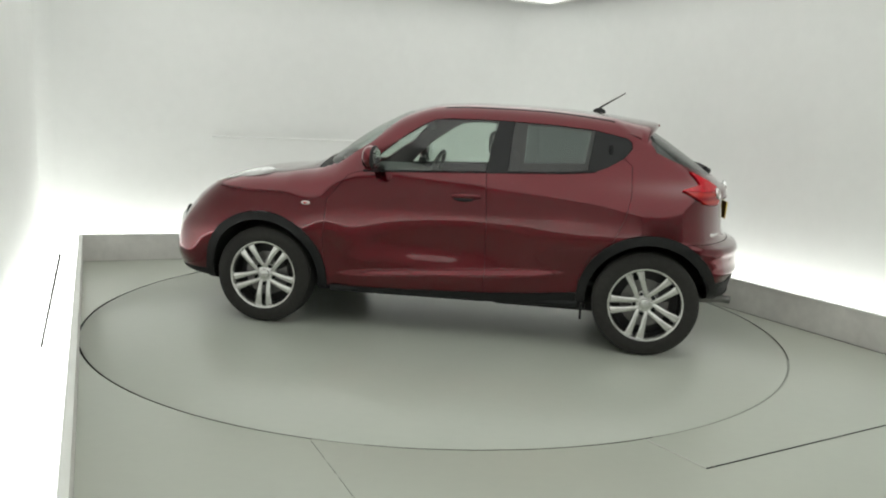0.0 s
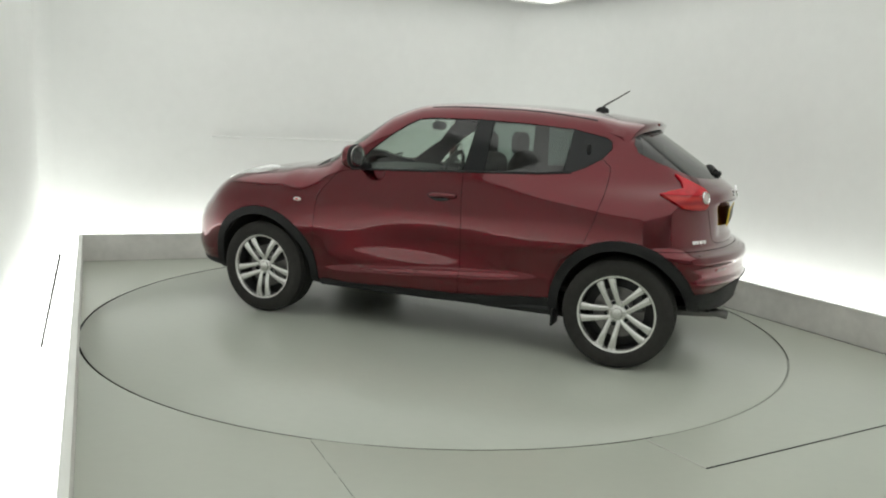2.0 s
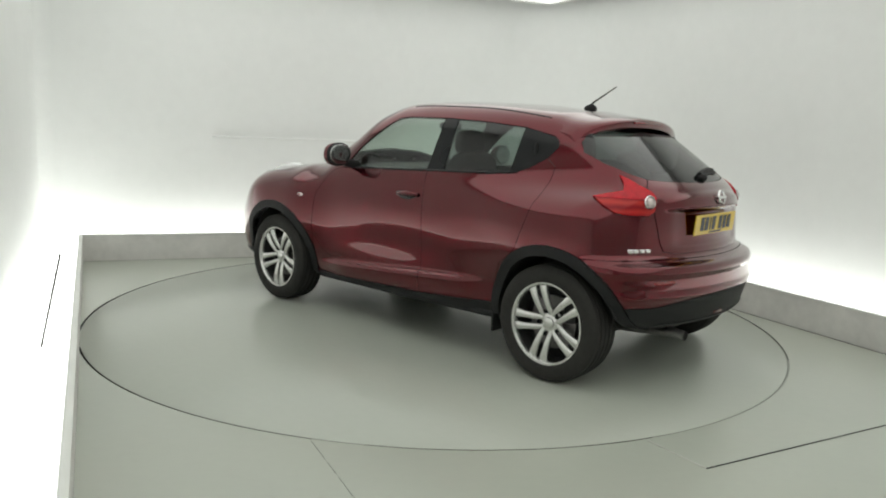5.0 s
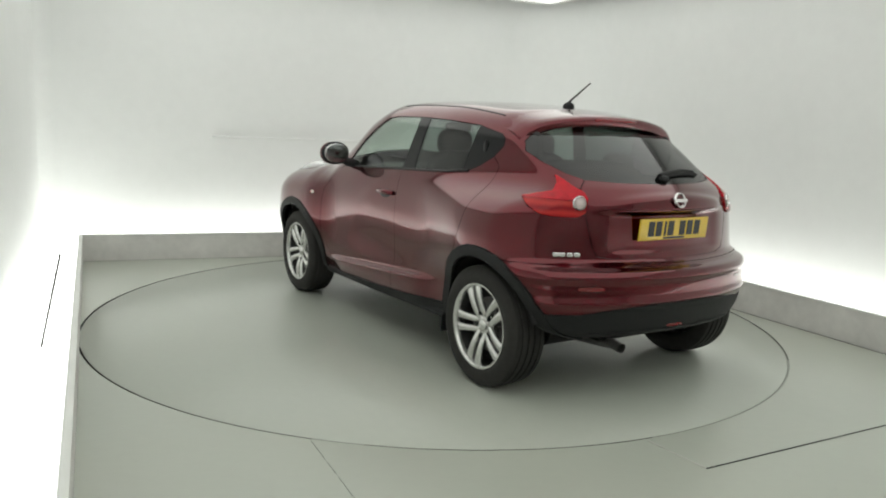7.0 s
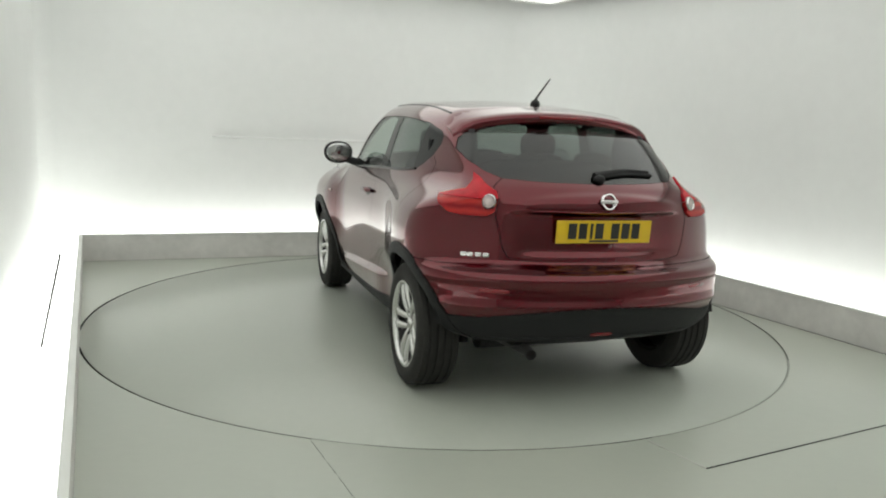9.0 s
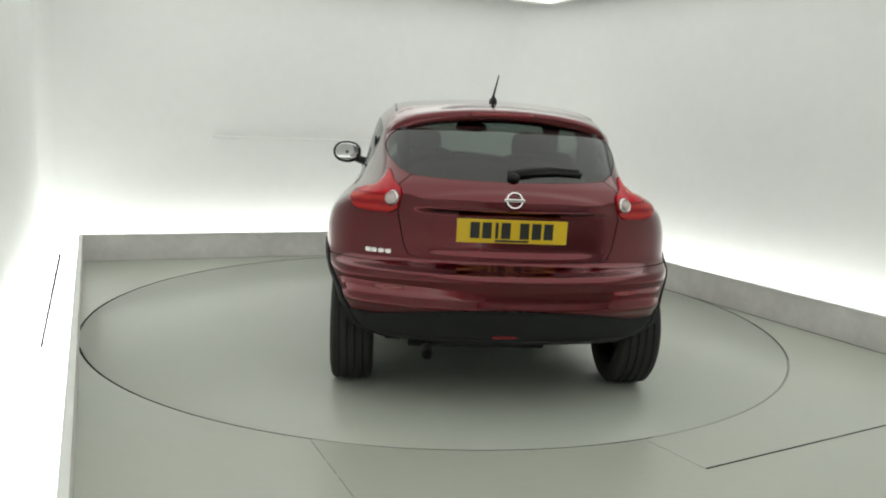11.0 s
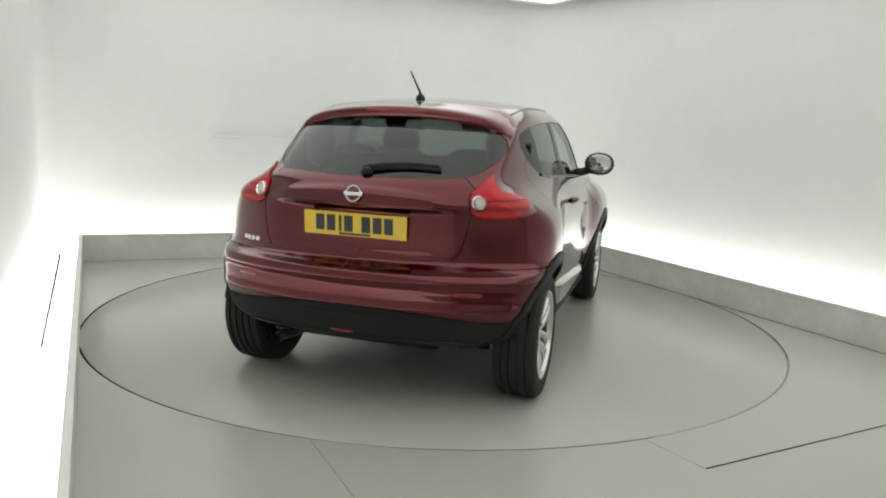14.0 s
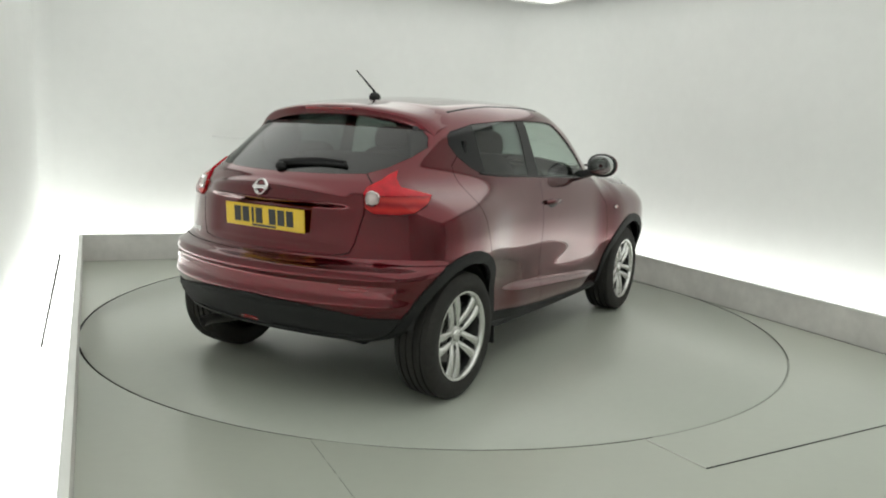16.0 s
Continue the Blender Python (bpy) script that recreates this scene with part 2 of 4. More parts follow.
def build_booth():
    arc_a, arc_b = fillet(WALL_LINE, 1, 0.14), fillet(WALL_LINE, 2, 0.7, 24)
    line = [WALL_LINE[0]] + arc_a + arc_b + [WALL_LINE[3]]
    bm = slab(line + offset_line(line, 0.12)[::-1], -0.05, CEILING)
    tagged(mesh_object("wall_round", bm, M_WALL), "smooth white painted booth wall glowing at its foot", "wall", kind="structure")
    # unseen wall behind the camera, added to close the booth and tone reflections
    near = [WALL_LINE[3], WALL_LINE[0]]
    ob = mesh_object("wall_front", slab(near + offset_line(near, 0.12)[::-1], -0.05, CEILING), M_NEAR)
    tagged(ob, "plain pale grey unseen wall added to close the booth", "wall", kind="structure")

    # floor with the round opening for the turntable
    bm = bmesh.new()
    n, big, hole = 160, 9.0, RADIUS + 0.012
    ring, rim, low = [], [], []
    for i in range(n):
        a = 2 * pi * i / n
        d = Vector((cos(a), sin(a), 0))
        k = big / max(abs(d.x), abs(d.y))
        ring.append(bm.verts.new(CENTRE + d * hole))
        low.append(CENTRE + d * hole)
        rim.append(bm.verts.new(CENTRE + d * k))
    for i in range(n):
        j = (i + 1) % n
        bm.faces.new((ring[i], rim[i], rim[j], ring[j]))
    bmesh.ops.recalc_face_normals(bm, faces=bm.faces[:])
    tagged(mesh_object("floor", auto_sharp(bm), M_FLOOR), "grey-green painted booth floor, slightly glossy and scuffed", "floor", kind="structure")
    bm = bmesh.new()
    up = [bm.verts.new(v - Vector((0, 0, 0.002))) for v in low]
    dn = [bm.verts.new(v - Vector((0, 0, 0.075))) for v in low]
    for i in range(n):
        bm.faces.new((up[i], dn[i], dn[(i + 1) % n], up[(i + 1) % n]))
    tagged(mesh_object("turntable_edge_gap", bm, M_DARK), "dark edge of the floor opening", "gap", kind="structure")
    pit = [(CENTRE.x + (RADIUS + 0.1) * cos(2 * pi * i / 64), CENTRE.y + (RADIUS + 0.1) * sin(2 * pi * i / 64)) for i in range(64)]
    tagged(mesh_object("turntable_pit", slab(pit, -0.16, -0.07), M_DARK), "dark pit under the turntable", "pit", kind="structure")

    # grime that fills the gap round part of the turntable
    def seal(a0, a1, z):
        n = max(int(abs(a1 - a0) / 2), 4)
        arc = [radians(a0 + (a1 - a0) * k / n) for k in range(n + 1)]
        line = [(CENTRE.x + (RADIUS + 0.0015) * cos(a), CENTRE.y + (RADIUS + 0.0015) * sin(a)) for a in arc]
        line += [(CENTRE.x + (RADIUS + 0.0118) * cos(a), CENTRE.y + (RADIUS + 0.0118) * sin(a)) for a in arc[::-1]]
        tagged(mesh_object("turntable_seal", slab(line, -0.05, z), M_SEAL), "grey grime filling the turntable's edge", "seal", kind="structure")

    seal(-102.2, -96.5, -0.0012)
    seal(-96.5, -64.5, -0.0100)
    seal(-64.5, -54.0, -0.0012)
    seal(-54.0, -20.0, -0.0009)
    seal(-20.0, 34.0, -0.0085)

    # ceiling
    out = [p for p in offset_line(WALL_LINE, 0.12)]
    tagged(mesh_object("ceiling", slab([out[0], out[1], out[2], out[3]], CEILING, CEILING + 0.1), M_CEIL),
           "white booth ceiling", "ceiling", kind="structure")

    # kerb boards with a pale top edge, and the light trough behind them
    outer = offset_line(KERB_LINE, KERB_T)
    trough_out = offset_line(KERB_LINE, GAP - 0.004)
    names = ("left", "back", "right")
    for i, nm in enumerate(names):
        o = [KERB_LINE[i], KERB_LINE[i + 1], outer[i + 1], outer[i]]
        kerb = mesh_object("kerb_" + nm, slab(o, 0.0, KERB_H), M_KERB, smooth=False)
        tagged(kerb, "low grey painted kerb board round the booth floor", "kerb", kind="structure")
        inn = offset_line(KERB_LINE, -0.004)
        part("kerb_edge", slab([inn[i], inn[i + 1], outer[i + 1], outer[i]], KERB_H, KERB_H + 0.012), M_KERB_TOP, kerb, "pale capping strip", smooth=False)
        light = tagged(new("light_strip"), "glowing white light strip in the trough behind the kerb", "light", "trough lights")
        mid = offset_line(KERB_LINE, 0.165)
        for lo, hi, nm2, mt in ((outer, mid, "diffuser", M_STRIP), (mid, trough_out, "diffuser", M_STRIP)):
            ends = [lo, hi]
            q = [ends[0][i], ends[0][i + 1], ends[1][i + 1], ends[1][i]]
            part(nm2, slab(q, 0.13, 0.17), mt, light, smooth=False)
        if nm == "left":
            side = Vector((LEFT_DIR.y, -LEFT_DIR.x)) * 0.004
            side = side if (mid[1] - CORNER_A).dot(side) > 0 else -side
            p, q = mid[1] + LEFT_DIR * 0.75, mid[1] + LEFT_DIR * 3.55
            part("divider", slab([p - side * 2.3, q - side * 1.2, q + side * 1.2, p + side * 2.3], 0.1705, 0.178), M_DARK, light, "thin dark divider", smooth=False)
        part("tray", slab([outer[i], outer[i + 1], trough_out[i + 1], trough_out[i]], 0.06, 0.12), M_KERB, light, "grey tray", smooth=False)

    # luminous stretched ceiling
    thing = tagged(new("ceiling_light"), "wide luminous stretched ceiling light in a slim white frame", "light")
    a, b = offset_line(KERB_LINE, 0.10), offset_line(KERB_LINE, 0.14)
    part("diffuser", slab(a, CEILING - 0.035, CEILING - 0.012), M_PANEL, thing, smooth=False)
    for k in range(3):
        part("frame", slab([a[k], a[k + 1], b[k + 1], b[k]], CEILING - 0.045, CEILING - 0.002), M_CEIL, thing, smooth=False)

    # joints in the floor paint and in the back wall
    def joint(a, b, w=0.006, mat=M_DARK):
        a, b = Vector(a), Vector(b)
        d = (b - a).normalized()
        s = Vector((-d.y, d.x)) * w / 2
        ob = mesh_object("floor_joint", slab([a - s, b - s, b + s, a + s], 0.0004, 0.0022), mat)
        tagged(ob, "thin dark joint in the floor", "joint", kind="structure")

    joint((-0.545, 3.11), (-0.45, 2.923), 0.002, M_SEAL)
    joint((-0.435, 2.893), (-0.385, 2.795), 0.0018, M_SEAL)
    joint((-0.37, 2.765), (-0.20, 2.43), 0.002, M_SEAL)
    joint(KERB_LINE[2] + RIGHT_DIR * 0.4 + Vector((-0.006, -0.003)), KERB_LINE[3] + Vector((-0.006, -0.003)), 0.011, M_GRIME)
    joint(KERB_LINE[1] + BACK_DIR * 0.05 + Vector((0.002, -0.005)), KERB_LINE[2] + Vector((0.002, -0.005)), 0.009, M_SEAL)
    joint((1.147, 2.985), (2.41, 3.665), 0.007)
    joint((0.96, 3.27), (1.147, 2.985), 0.003, M_KERB)
    d = BACK_DIR
    w0 = WALL_LINE[1]
    a, b = w0 + d * 1.55, w0 + d * 3.2
    inward = Vector((d.y, -d.x))
    ob = mesh_object("wall_joint", slab([a - inward * 0.01, b - inward * 0.01, b + inward * 0.016, a + inward * 0.016], 1.172, 1.190), M_WALL)
    tagged(ob, "thin white joint strip on the booth wall", "joint", kind="structure")


def build_turntable():
    prof = [(0.0005, 0.0), (1.2, 0.0), (RADIUS - 0.004, 0.0), (RADIUS - 0.001, -0.002), (RADIUS - 0.001, -0.004), (0.0005, -0.004)]
    bm = lathe([(r, h) for r, h in prof], 160, axis="z")
    ob = mesh_object("turntable", bm, M_TABLE)
    band = [(RADIUS - 0.030, -0.005), (RADIUS, -0.005), (RADIUS, -0.055), (RADIUS - 0.030, -0.055)]
    part("edge_band", lathe(band, 160, axis="z", close=True), M_DARK, ob, "dark steel edge band")
    ob.location = CENTRE
    return tagged(ob, "round grey-green painted turntable flush with the floor", "turntable")


# ---------------------------------------------------------------- the car's shape
def curve(keys):
    """A smooth function through (x, value) keys."""
    xs = np.array([k[0] for k in keys], float)
    ys = np.array([k[1] for k in keys], float)
    d = np.diff(ys) / np.diff(xs)
    m = np.concatenate([[d[0]], np.where(d[:-1] * d[1:] > 0, 2 * d[:-1] * d[1:] / (d[:-1] + d[1:] + 1e-12), 0), [d[-1]]])

    def f(x):
        x = np.clip(x, xs[0], xs[-1])
        i = np.clip(np.searchsorted(xs, x) - 1, 0, len(xs) - 2)
        h = xs[i + 1] - xs[i]
        t = (x - xs[i]) / h
        return ((2 * t**3 - 3 * t**2 + 1) * ys[i] + (t**3 - 2 * t**2 + t) * h * m[i]
                + (-2 * t**3 + 3 * t**2) * ys[i + 1] + (t**3 - t**2) * h * m[i + 1])
    return f


top_z = curve([(-1.9, 1.36), (-1.30, 1.452), (-1.13, 1.475), (-0.87, 1.502), (-0.5, 1.528), (-0.1, 1.535), (0.14, 1.524), (0.36, 1.482),
               (0.62, 1.370), (0.80, 1.258), (0.95, 1.142), (1.12, 1.068), (1.47, 1.028), (1.75, 0.93), (1.95, 0.785), (2.15, 0.56)])
top_crown = curve([(-1.9, 0.17), (-0.2, 0.13), (0.14, 0.135), (0.36, 0.21), (0.62, 0.35), (0.80, 0.365), (0.95, 0.24), (1.12, 0.10), (1.6, 0.10), (2.1, 0.15)])
rear_x = curve([(0.20, -1.66), (0.28, -1.76), (0.36, -1.845), (0.44, -1.872), (0.49, -1.886), (0.53, -1.906), (0.57, -1.896), (0.62, -1.894), (0.655, -1.903), (0.682, -1.893), (0.705, -1.845), (0.74, -1.802),
                (0.88, -1.797), (1.02, -1.782), (1.075, -1.745), (1.13, -1.672), (1.25, -1.50), (1.42, -1.245), (1.6, -0.97)])
front_x = curve([(0.2, 2.02), (0.30, 2.10), (0.45, 2.16), (0.60, 2.145), (0.80, 2.05), (1.1, 1.90)])
side_y = curve([(0.22, 0.735), (0.30, 0.775), (0.36, 0.790), (0.43, 0.796), (0.52, 0.800), (0.66, 0.806), (0.80, 0.803), (0.92, 0.788), (1.00, 0.769), (1.07, 0.746),
                (1.10, 0.736), (1.25, 0.695), (1.40, 0.645), (1.55, 0.57)])
base_z = curve([(-2.0, 0.350), (-1.75, 0.338), (-1.55, 0.328), (-1.2, 0.285), (-0.9, 0.245), (1.0, 0.245), (1.6, 0.26), (2.1, 0.30)])


def smax(a, b, k):
    h = np.maximum(k - np.abs(a - b), 0) / k
    return np.maximum(a, b) + h * h * k * 0.25


def body_field(x, y, z):
    """Negative inside the car's body."""
    y = np.abs(y)
    low = 1 / (1 + np.exp((z - 1.03) / 0.03))
    bump_f = 0.080 * np.exp(-np.abs((x - 1.28) / 0.45) ** 4 - np.abs((z - 0.70) / 0.26) ** 3.2)
    reach = 0.43 + 0.13 / (1 + np.exp((0.90 - z) / 0.04))
    bump_r = 0.089 * np.exp(-np.abs((x + 1.24) / reach) ** 2.15 - np.abs((z - 0.79) / 0.245) ** 4)
    waist = -0.014 * np.exp(-((x - 0.05) / 0.6) ** 2 - ((z - 0.60) / 0.13) ** 2)
    green = (1 - low) * (-0.082 * np.clip((-x - 0.45) / 0.8, 0, 2) ** 2 - 0.03 * np.clip((x - 0.2) / 0.6, 0, 2) ** 2)
    taper = -0.03 * np.clip((x - 1.3) / 0.6, 0, 2) ** 2 * low
    ledge = 0.027 / (1 + np.exp((z - 0.425 + 0.075 * x) / 0.0055)) / (1 + np.exp((-x - 0.64) / 0.05)) / (1 + np.exp((x - 0.64) / 0.06))
    w = side_y(z) + bump_f + bump_r + waist + green + taper + ledge
    s = (y - w) * 0.97
    t = (z - (top_z(x) - top_crown(x) * y * y)) * 0.85
    r = (rear_x(z) + (0.30 + 0.10 * np.clip((z - 0.6) / 0.5, 0, 1)) * y * y + 0.16 * y ** 6 - x) * 0.9
    g = 1 / (1 + np.exp((y - 0.385) / 0.028)) / (1 + np.exp((0.772 - z) / 0.006)) / (1 + np.exp((z - 0.968) / 0.006))
    brow = 1 / (1 + np.exp((y - 0.44) / 0.030)) / (1 + np.exp((0.968 - z) / 0.005)) / (1 + np.exp((z - 1.064 + 0.22 * y * y) / 0.006))
    r = r + 0.015 * g - 0.017 * brow
    f = (x - (front_x(z) - 0.42 * y * y)) * 0.9
    d = smax(s, t, 0.11)
    d = smax(d, r, 0.10)
    d = smax(d, f, 0.16)
    lift = 0.75 * np.clip(y - 0.45, 0, 1) ** 2 / (1 + np.exp((x + 1.42) / 0.05))
    return smax(d, base_z(x) + lift - z, 0.05)


def body_normal(p):
    h = 2e-3
    x, y, z = p[:, 0], p[:, 1], p[:, 2]
    g = np.stack([body_field(x + h, y, z) - body_field(x - h, y, z),
                  np.where(y < 1e-4, 0, body_field(x, y + h, z) - body_field(x, np.maximum(y - h, 0), z)),
                  body_field(x, y, z + h) - body_field(x, y, z - h)], 1)
    return g / np.maximum(np.linalg.norm(g, axis=1), 1e-9)[:, None]


def body_half():
    """The left half of the outer skin, as points on rays from a spine inside the car."""
    rows = []
    a0, a1, zc = -0.95, 1.35, 0.74
    for k in range(130):
        al = (pi / 2) * (1 - k / 130)
        rows.append((a0, -sin(al), cos(al)))
    for k in range(211):
        rows.append((a0 + (a1 - a0) * k / 210, 0.0, 1.0))
    for k in range(1, 33):
        al = (pi / 2) * k / 32
        rows.append((a1, sin(al), max(cos(al), 1e-4)))
    rows = np.array(rows)
    nphi = 220
    fine = np.linspace(-pi / 2, pi / 2, 2001)
    dens = np.cumsum(1 + 1.6 * np.exp(-((np.degrees(fine) + 12) / 26) ** 4))
    phi = np.interp(np.linspace(dens[0], dens[-1], nphi), dens, fine)
    ox = np.repeat(rows[:, 0], nphi)
    dx = np.repeat(rows[:, 1], nphi)
    rr = np.repeat(rows[:, 2], nphi)
    ph = np.tile(phi, len(rows))
    dy, dz = rr * np.cos(ph), rr * np.sin(ph)
    dy[np.abs(dy) < 1e-6] = 0
    lo, hi = np.zeros_like(ox), np.full_like(ox, 2.2)
    for _ in range(40):
        mid = (lo + hi) / 2
        inside = body_field(ox + dx * mid, dy * mid, zc + dz * mid) < 0
        lo, hi = np.where(inside, mid, lo), np.where(inside, hi, mid)
    pts = np.stack([ox + dx * lo, dy * lo, zc + dz * lo], 1)
    bm = bmesh.new()
    vs = [bm.verts.new(p) for p in pts]
    for i in range(len(rows) - 1):
        for j in range(nphi - 1):
            q = [vs[i * nphi + j], vs[(i + 1) * nphi + j], vs[(i + 1) * nphi + j + 1], vs[i * nphi + j + 1]]
            bm.faces.new(q)
    bmesh.ops.remove_doubles(bm, verts=bm.verts[:], dist=1e-4)
    bmesh.ops.dissolve_degenerate(bm, edges=bm.edges[:], dist=1e-5)
    bmesh.ops.recalc_face_normals(bm, faces=bm.faces[:])
    return bm


def knife(bm, poly, A, B, test, closed=True):
    """Cuts the skin along a polygon drawn in the two directions A and B."""
    A, B = Vector(A), Vector(B)
    n = len(poly)
    for i in range(n if closed else n - 1):
        p, q = poly[i], poly[(i + 1) % n]
        pad = 0.03
        a0, a1 = min(p[0], q[0]) - pad, max(p[0], q[0]) + pad
        b0, b1 = min(p[1], q[1]) - pad, max(p[1], q[1]) + pad
        faces = []
        for f in bm.faces:
            c = f.verts[0].co
            if not (a0 - 0.04 < c.dot(A) < a1 + 0.04 and b0 - 0.04 < c.dot(B) < b1 + 0.04):
                continue
            c = f.calc_center_median()
            if a0 < c.dot(A) < a1 and b0 < c.dot(B) < b1 and test(c):
                faces.append(f)
        if not faces:
            continue
        nrm = A * (-(q[1] - p[1])) + B * (q[0] - p[0])
        # a point on the line: solve in the plane of A and B
        aa, ab, bb = A.dot(A), A.dot(B), B.dot(B)
        det = aa * bb - ab * ab
        u, v = (p[0] * bb - p[1] * ab) / det, (p[1] * aa - p[0] * ab) / det
        geom = list({e for f in faces for e in f.edges}) + list({v2 for f in faces for v2 in f.verts}) + faces
        bmesh.ops.bisect_plane(bm, geom=geom, dist=1e-5, plane_co=A * u + B * v, plane_no=nrm)


def inside(poly, a, b):
    odd = False
    j = len(poly) - 1
    for i in range(len(poly)):
        (x0, y0), (x1, y1) = poly[i], poly[j]
        if (y0 > b) != (y1 > b) and a < (x1 - x0) * (b - y0) / (y1 - y0) + x0:
            odd = not odd
        j = i
    return odd


def ring_poly(cx, cz, r, n=36):
    return [(cx + r * cos(2 * pi * i / n), cz + r * sin(2 * pi * i / n)) for i in range(n)]


AXLE_X, HUB_Z = 1.262, 0.325
X, Y, Z = (1, 0, 0), (0, 1, 0), (0, 0, 1)
LINE_BELT = [(0.60, 1.050), (0.10, 1.068), (-0.30, 1.085), (-0.70, 1.100), (-0.90, 1.118)]
DLO = LINE_BELT + [(-0.98, 1.150), (-1.07, 1.205), (-1.12, 1.265), (-1.115, 1.305), (-1.08, 1.330), (-0.88, 1.372), (-0.60, 1.395), (-0.28, 1.408),
                   (0.05, 1.408), (0.15, 1.398), (0.24, 1.352), (0.36, 1.272), (0.48, 1.175)]
PILLAR_B = [(-0.19, 1.0), (-0.275, 1.45), (-0.375, 1.45), (-0.345, 1.0)]
QUARTER = [(-0.83, 1.0), (-0.90, 1.5), (-1.3, 1.5), (-1.3, 1.0)]
DOOR_F = [(0.845, 0.275), (0.845, 0.62), (0.82, 0.86), (0.70, 1.02), (0.60, 1.05), (0.10, 1.068), (-0.215, 1.081), (-0.235, 0.80), (-0.24, 0.315)]
DOOR_R = [(-0.24, 0.315), (-0.235, 0.80), (-0.215, 1.081), (-0.30, 1.085), (-0.70, 1.100), (-0.90, 1.118), (-0.98, 1.150), (-1.07, 1.205),
          (-1.125, 1.16), (-1.125, 1.00), (-1.095, 0.86), (-1.03, 0.70), (-0.90, 0.60), (-0.84, 0.47), (-0.83, 0.360)]
SILL = [(1.0, 0.2), (1.0, 0.272), (0.845, 0.275), (-0.24, 0.315), (-0.83, 0.360), (-1.0, 0.378), (-1.0, 0.2)]
LAMP = [(-1.155, 1.03), (-1.13, 1.058), (-1.04, 1.088), (-0.97, 1.118), (-0.905, 1.138), (-0.925, 1.095), (-0.905, 1.060), (-0.80, 1.045), (-0.69, 1.026), (-0.74, 0.988), (-0.83, 0.952), (-0.93, 0.940),
        (-1.09, 0.940), (-1.145, 0.965)]
REAR_GLASS = [(0, 1.108), (0.30, 1.112), (0.475, 1.122), (0.535, 1.150), (0.585, 1.20), (0.606, 1.25), (0.585, 1.30), (0.52, 1.35), (0.42, 1.378), (0.25, 1.398), (0, 1.405)]
TAILGATE = [(0, 0.735), (0.40, 0.738), (0.48, 0.752), (0.505, 0.80), (0.535, 0.94), (0.53, 1.08), (0.475, 1.122), (0.30, 1.112), (0, 1.108)]
SCREEN = [(0, 1.172), (0.30, 1.150), (0.50, 1.108), (0.665, 1.080), (0.640, 1.25), (0.575, 1.38), (0.48, 1.445), (0, 1.482)]
HOOD = [(0.94, 0), (0.94, 0.50), (1.00, 0.56), (1.30, 0.52), (1.62, 0.47), (1.80, 0.40), (1.86, 0)]
HEADLAMP = [(1.20, 0.60), (1.30, 0.70), (1.52, 0.735), (1.66, 0.69), (1.72, 0.56), (1.62, 0.49), (1.36, 0.53)]
ARCHES = [(s * AXLE_X, HUB_Z) for s in (1, -1)]


def bumper_edge(y):
    """Height of the seam between the painted bumper and its black foot."""
    return 0.475 + 0.055 * max(1 - (y / 0.62) ** 2, 0)


def classify(c, n):
    x, y, z = c.x, c.y, c.z
    for ax, az in ARCHES:
        d = hypot(x - ax, z - az)
        if y > 0.5 and d < 0.375 and z > 0.1:
            return "cut"
        if y > 0.5 and d < 0.435:
            return "wheel_arch_trim"
    if n.z < -0.75 and z < 0.4:
        return "underbody"
    if inside(SILL, x, z) and y > 0.4:
        return "sill_trim"
    if n.y > 0.25 and inside(DLO, x, z):
        if inside(PILLAR_B, x, z) or inside(QUARTER, x, z):
            return "pillar_trim" if x > -0.6 else "quarter_trim"
        return "side_window" if x > -0.25 else "rear_side_window"
    if x < -0.9 and inside(REAR_GLASS, y, z):
        return "rear_window"
    if x < -1.2 and inside(LAMP, x + y, z):
        if hypot((x + y + 1.098) / 1.35, z - 1.010) < 0.033:
            return "reversing_lamp"
        if z < 1.022:
            return "indicator_lamp"
        return "tail_lamp"
    if x < -1.4 and inside(TAILGATE, y, z):
        return "tailgate"
    if x < -1.3 and z < bumper_edge(y):
        return "lower_bumper"
    if x < -1.35 and z < 0.715:
        return "rear_bumper"
    if x > 0.0 and z > 1.05 and n.x > 0.25 and inside(SCREEN, y, z):
        return "windscreen"
    if 0.70 < x < 0.945 and z > 1.02 and y < 0.64 and n.z > 0.3:
        return "cowl"
    if x > 0.8 and n.z > 0.3 and inside(HEADLAMP, x, y):
        return "headlamp"
    if x > 0.9 and z > 0.6 and n.z > 0.3 and inside(HOOD, x, y):
        return "bonnet"
    if x > 1.4 and z < 0.33:
        return "front_lower_bumper"
    if y > 0.4 and inside(DOOR_F, x, z):
        return "front_door"
    if y > 0.4 and inside(DOOR_R, x, z):
        return "rear_door"
    return "body"


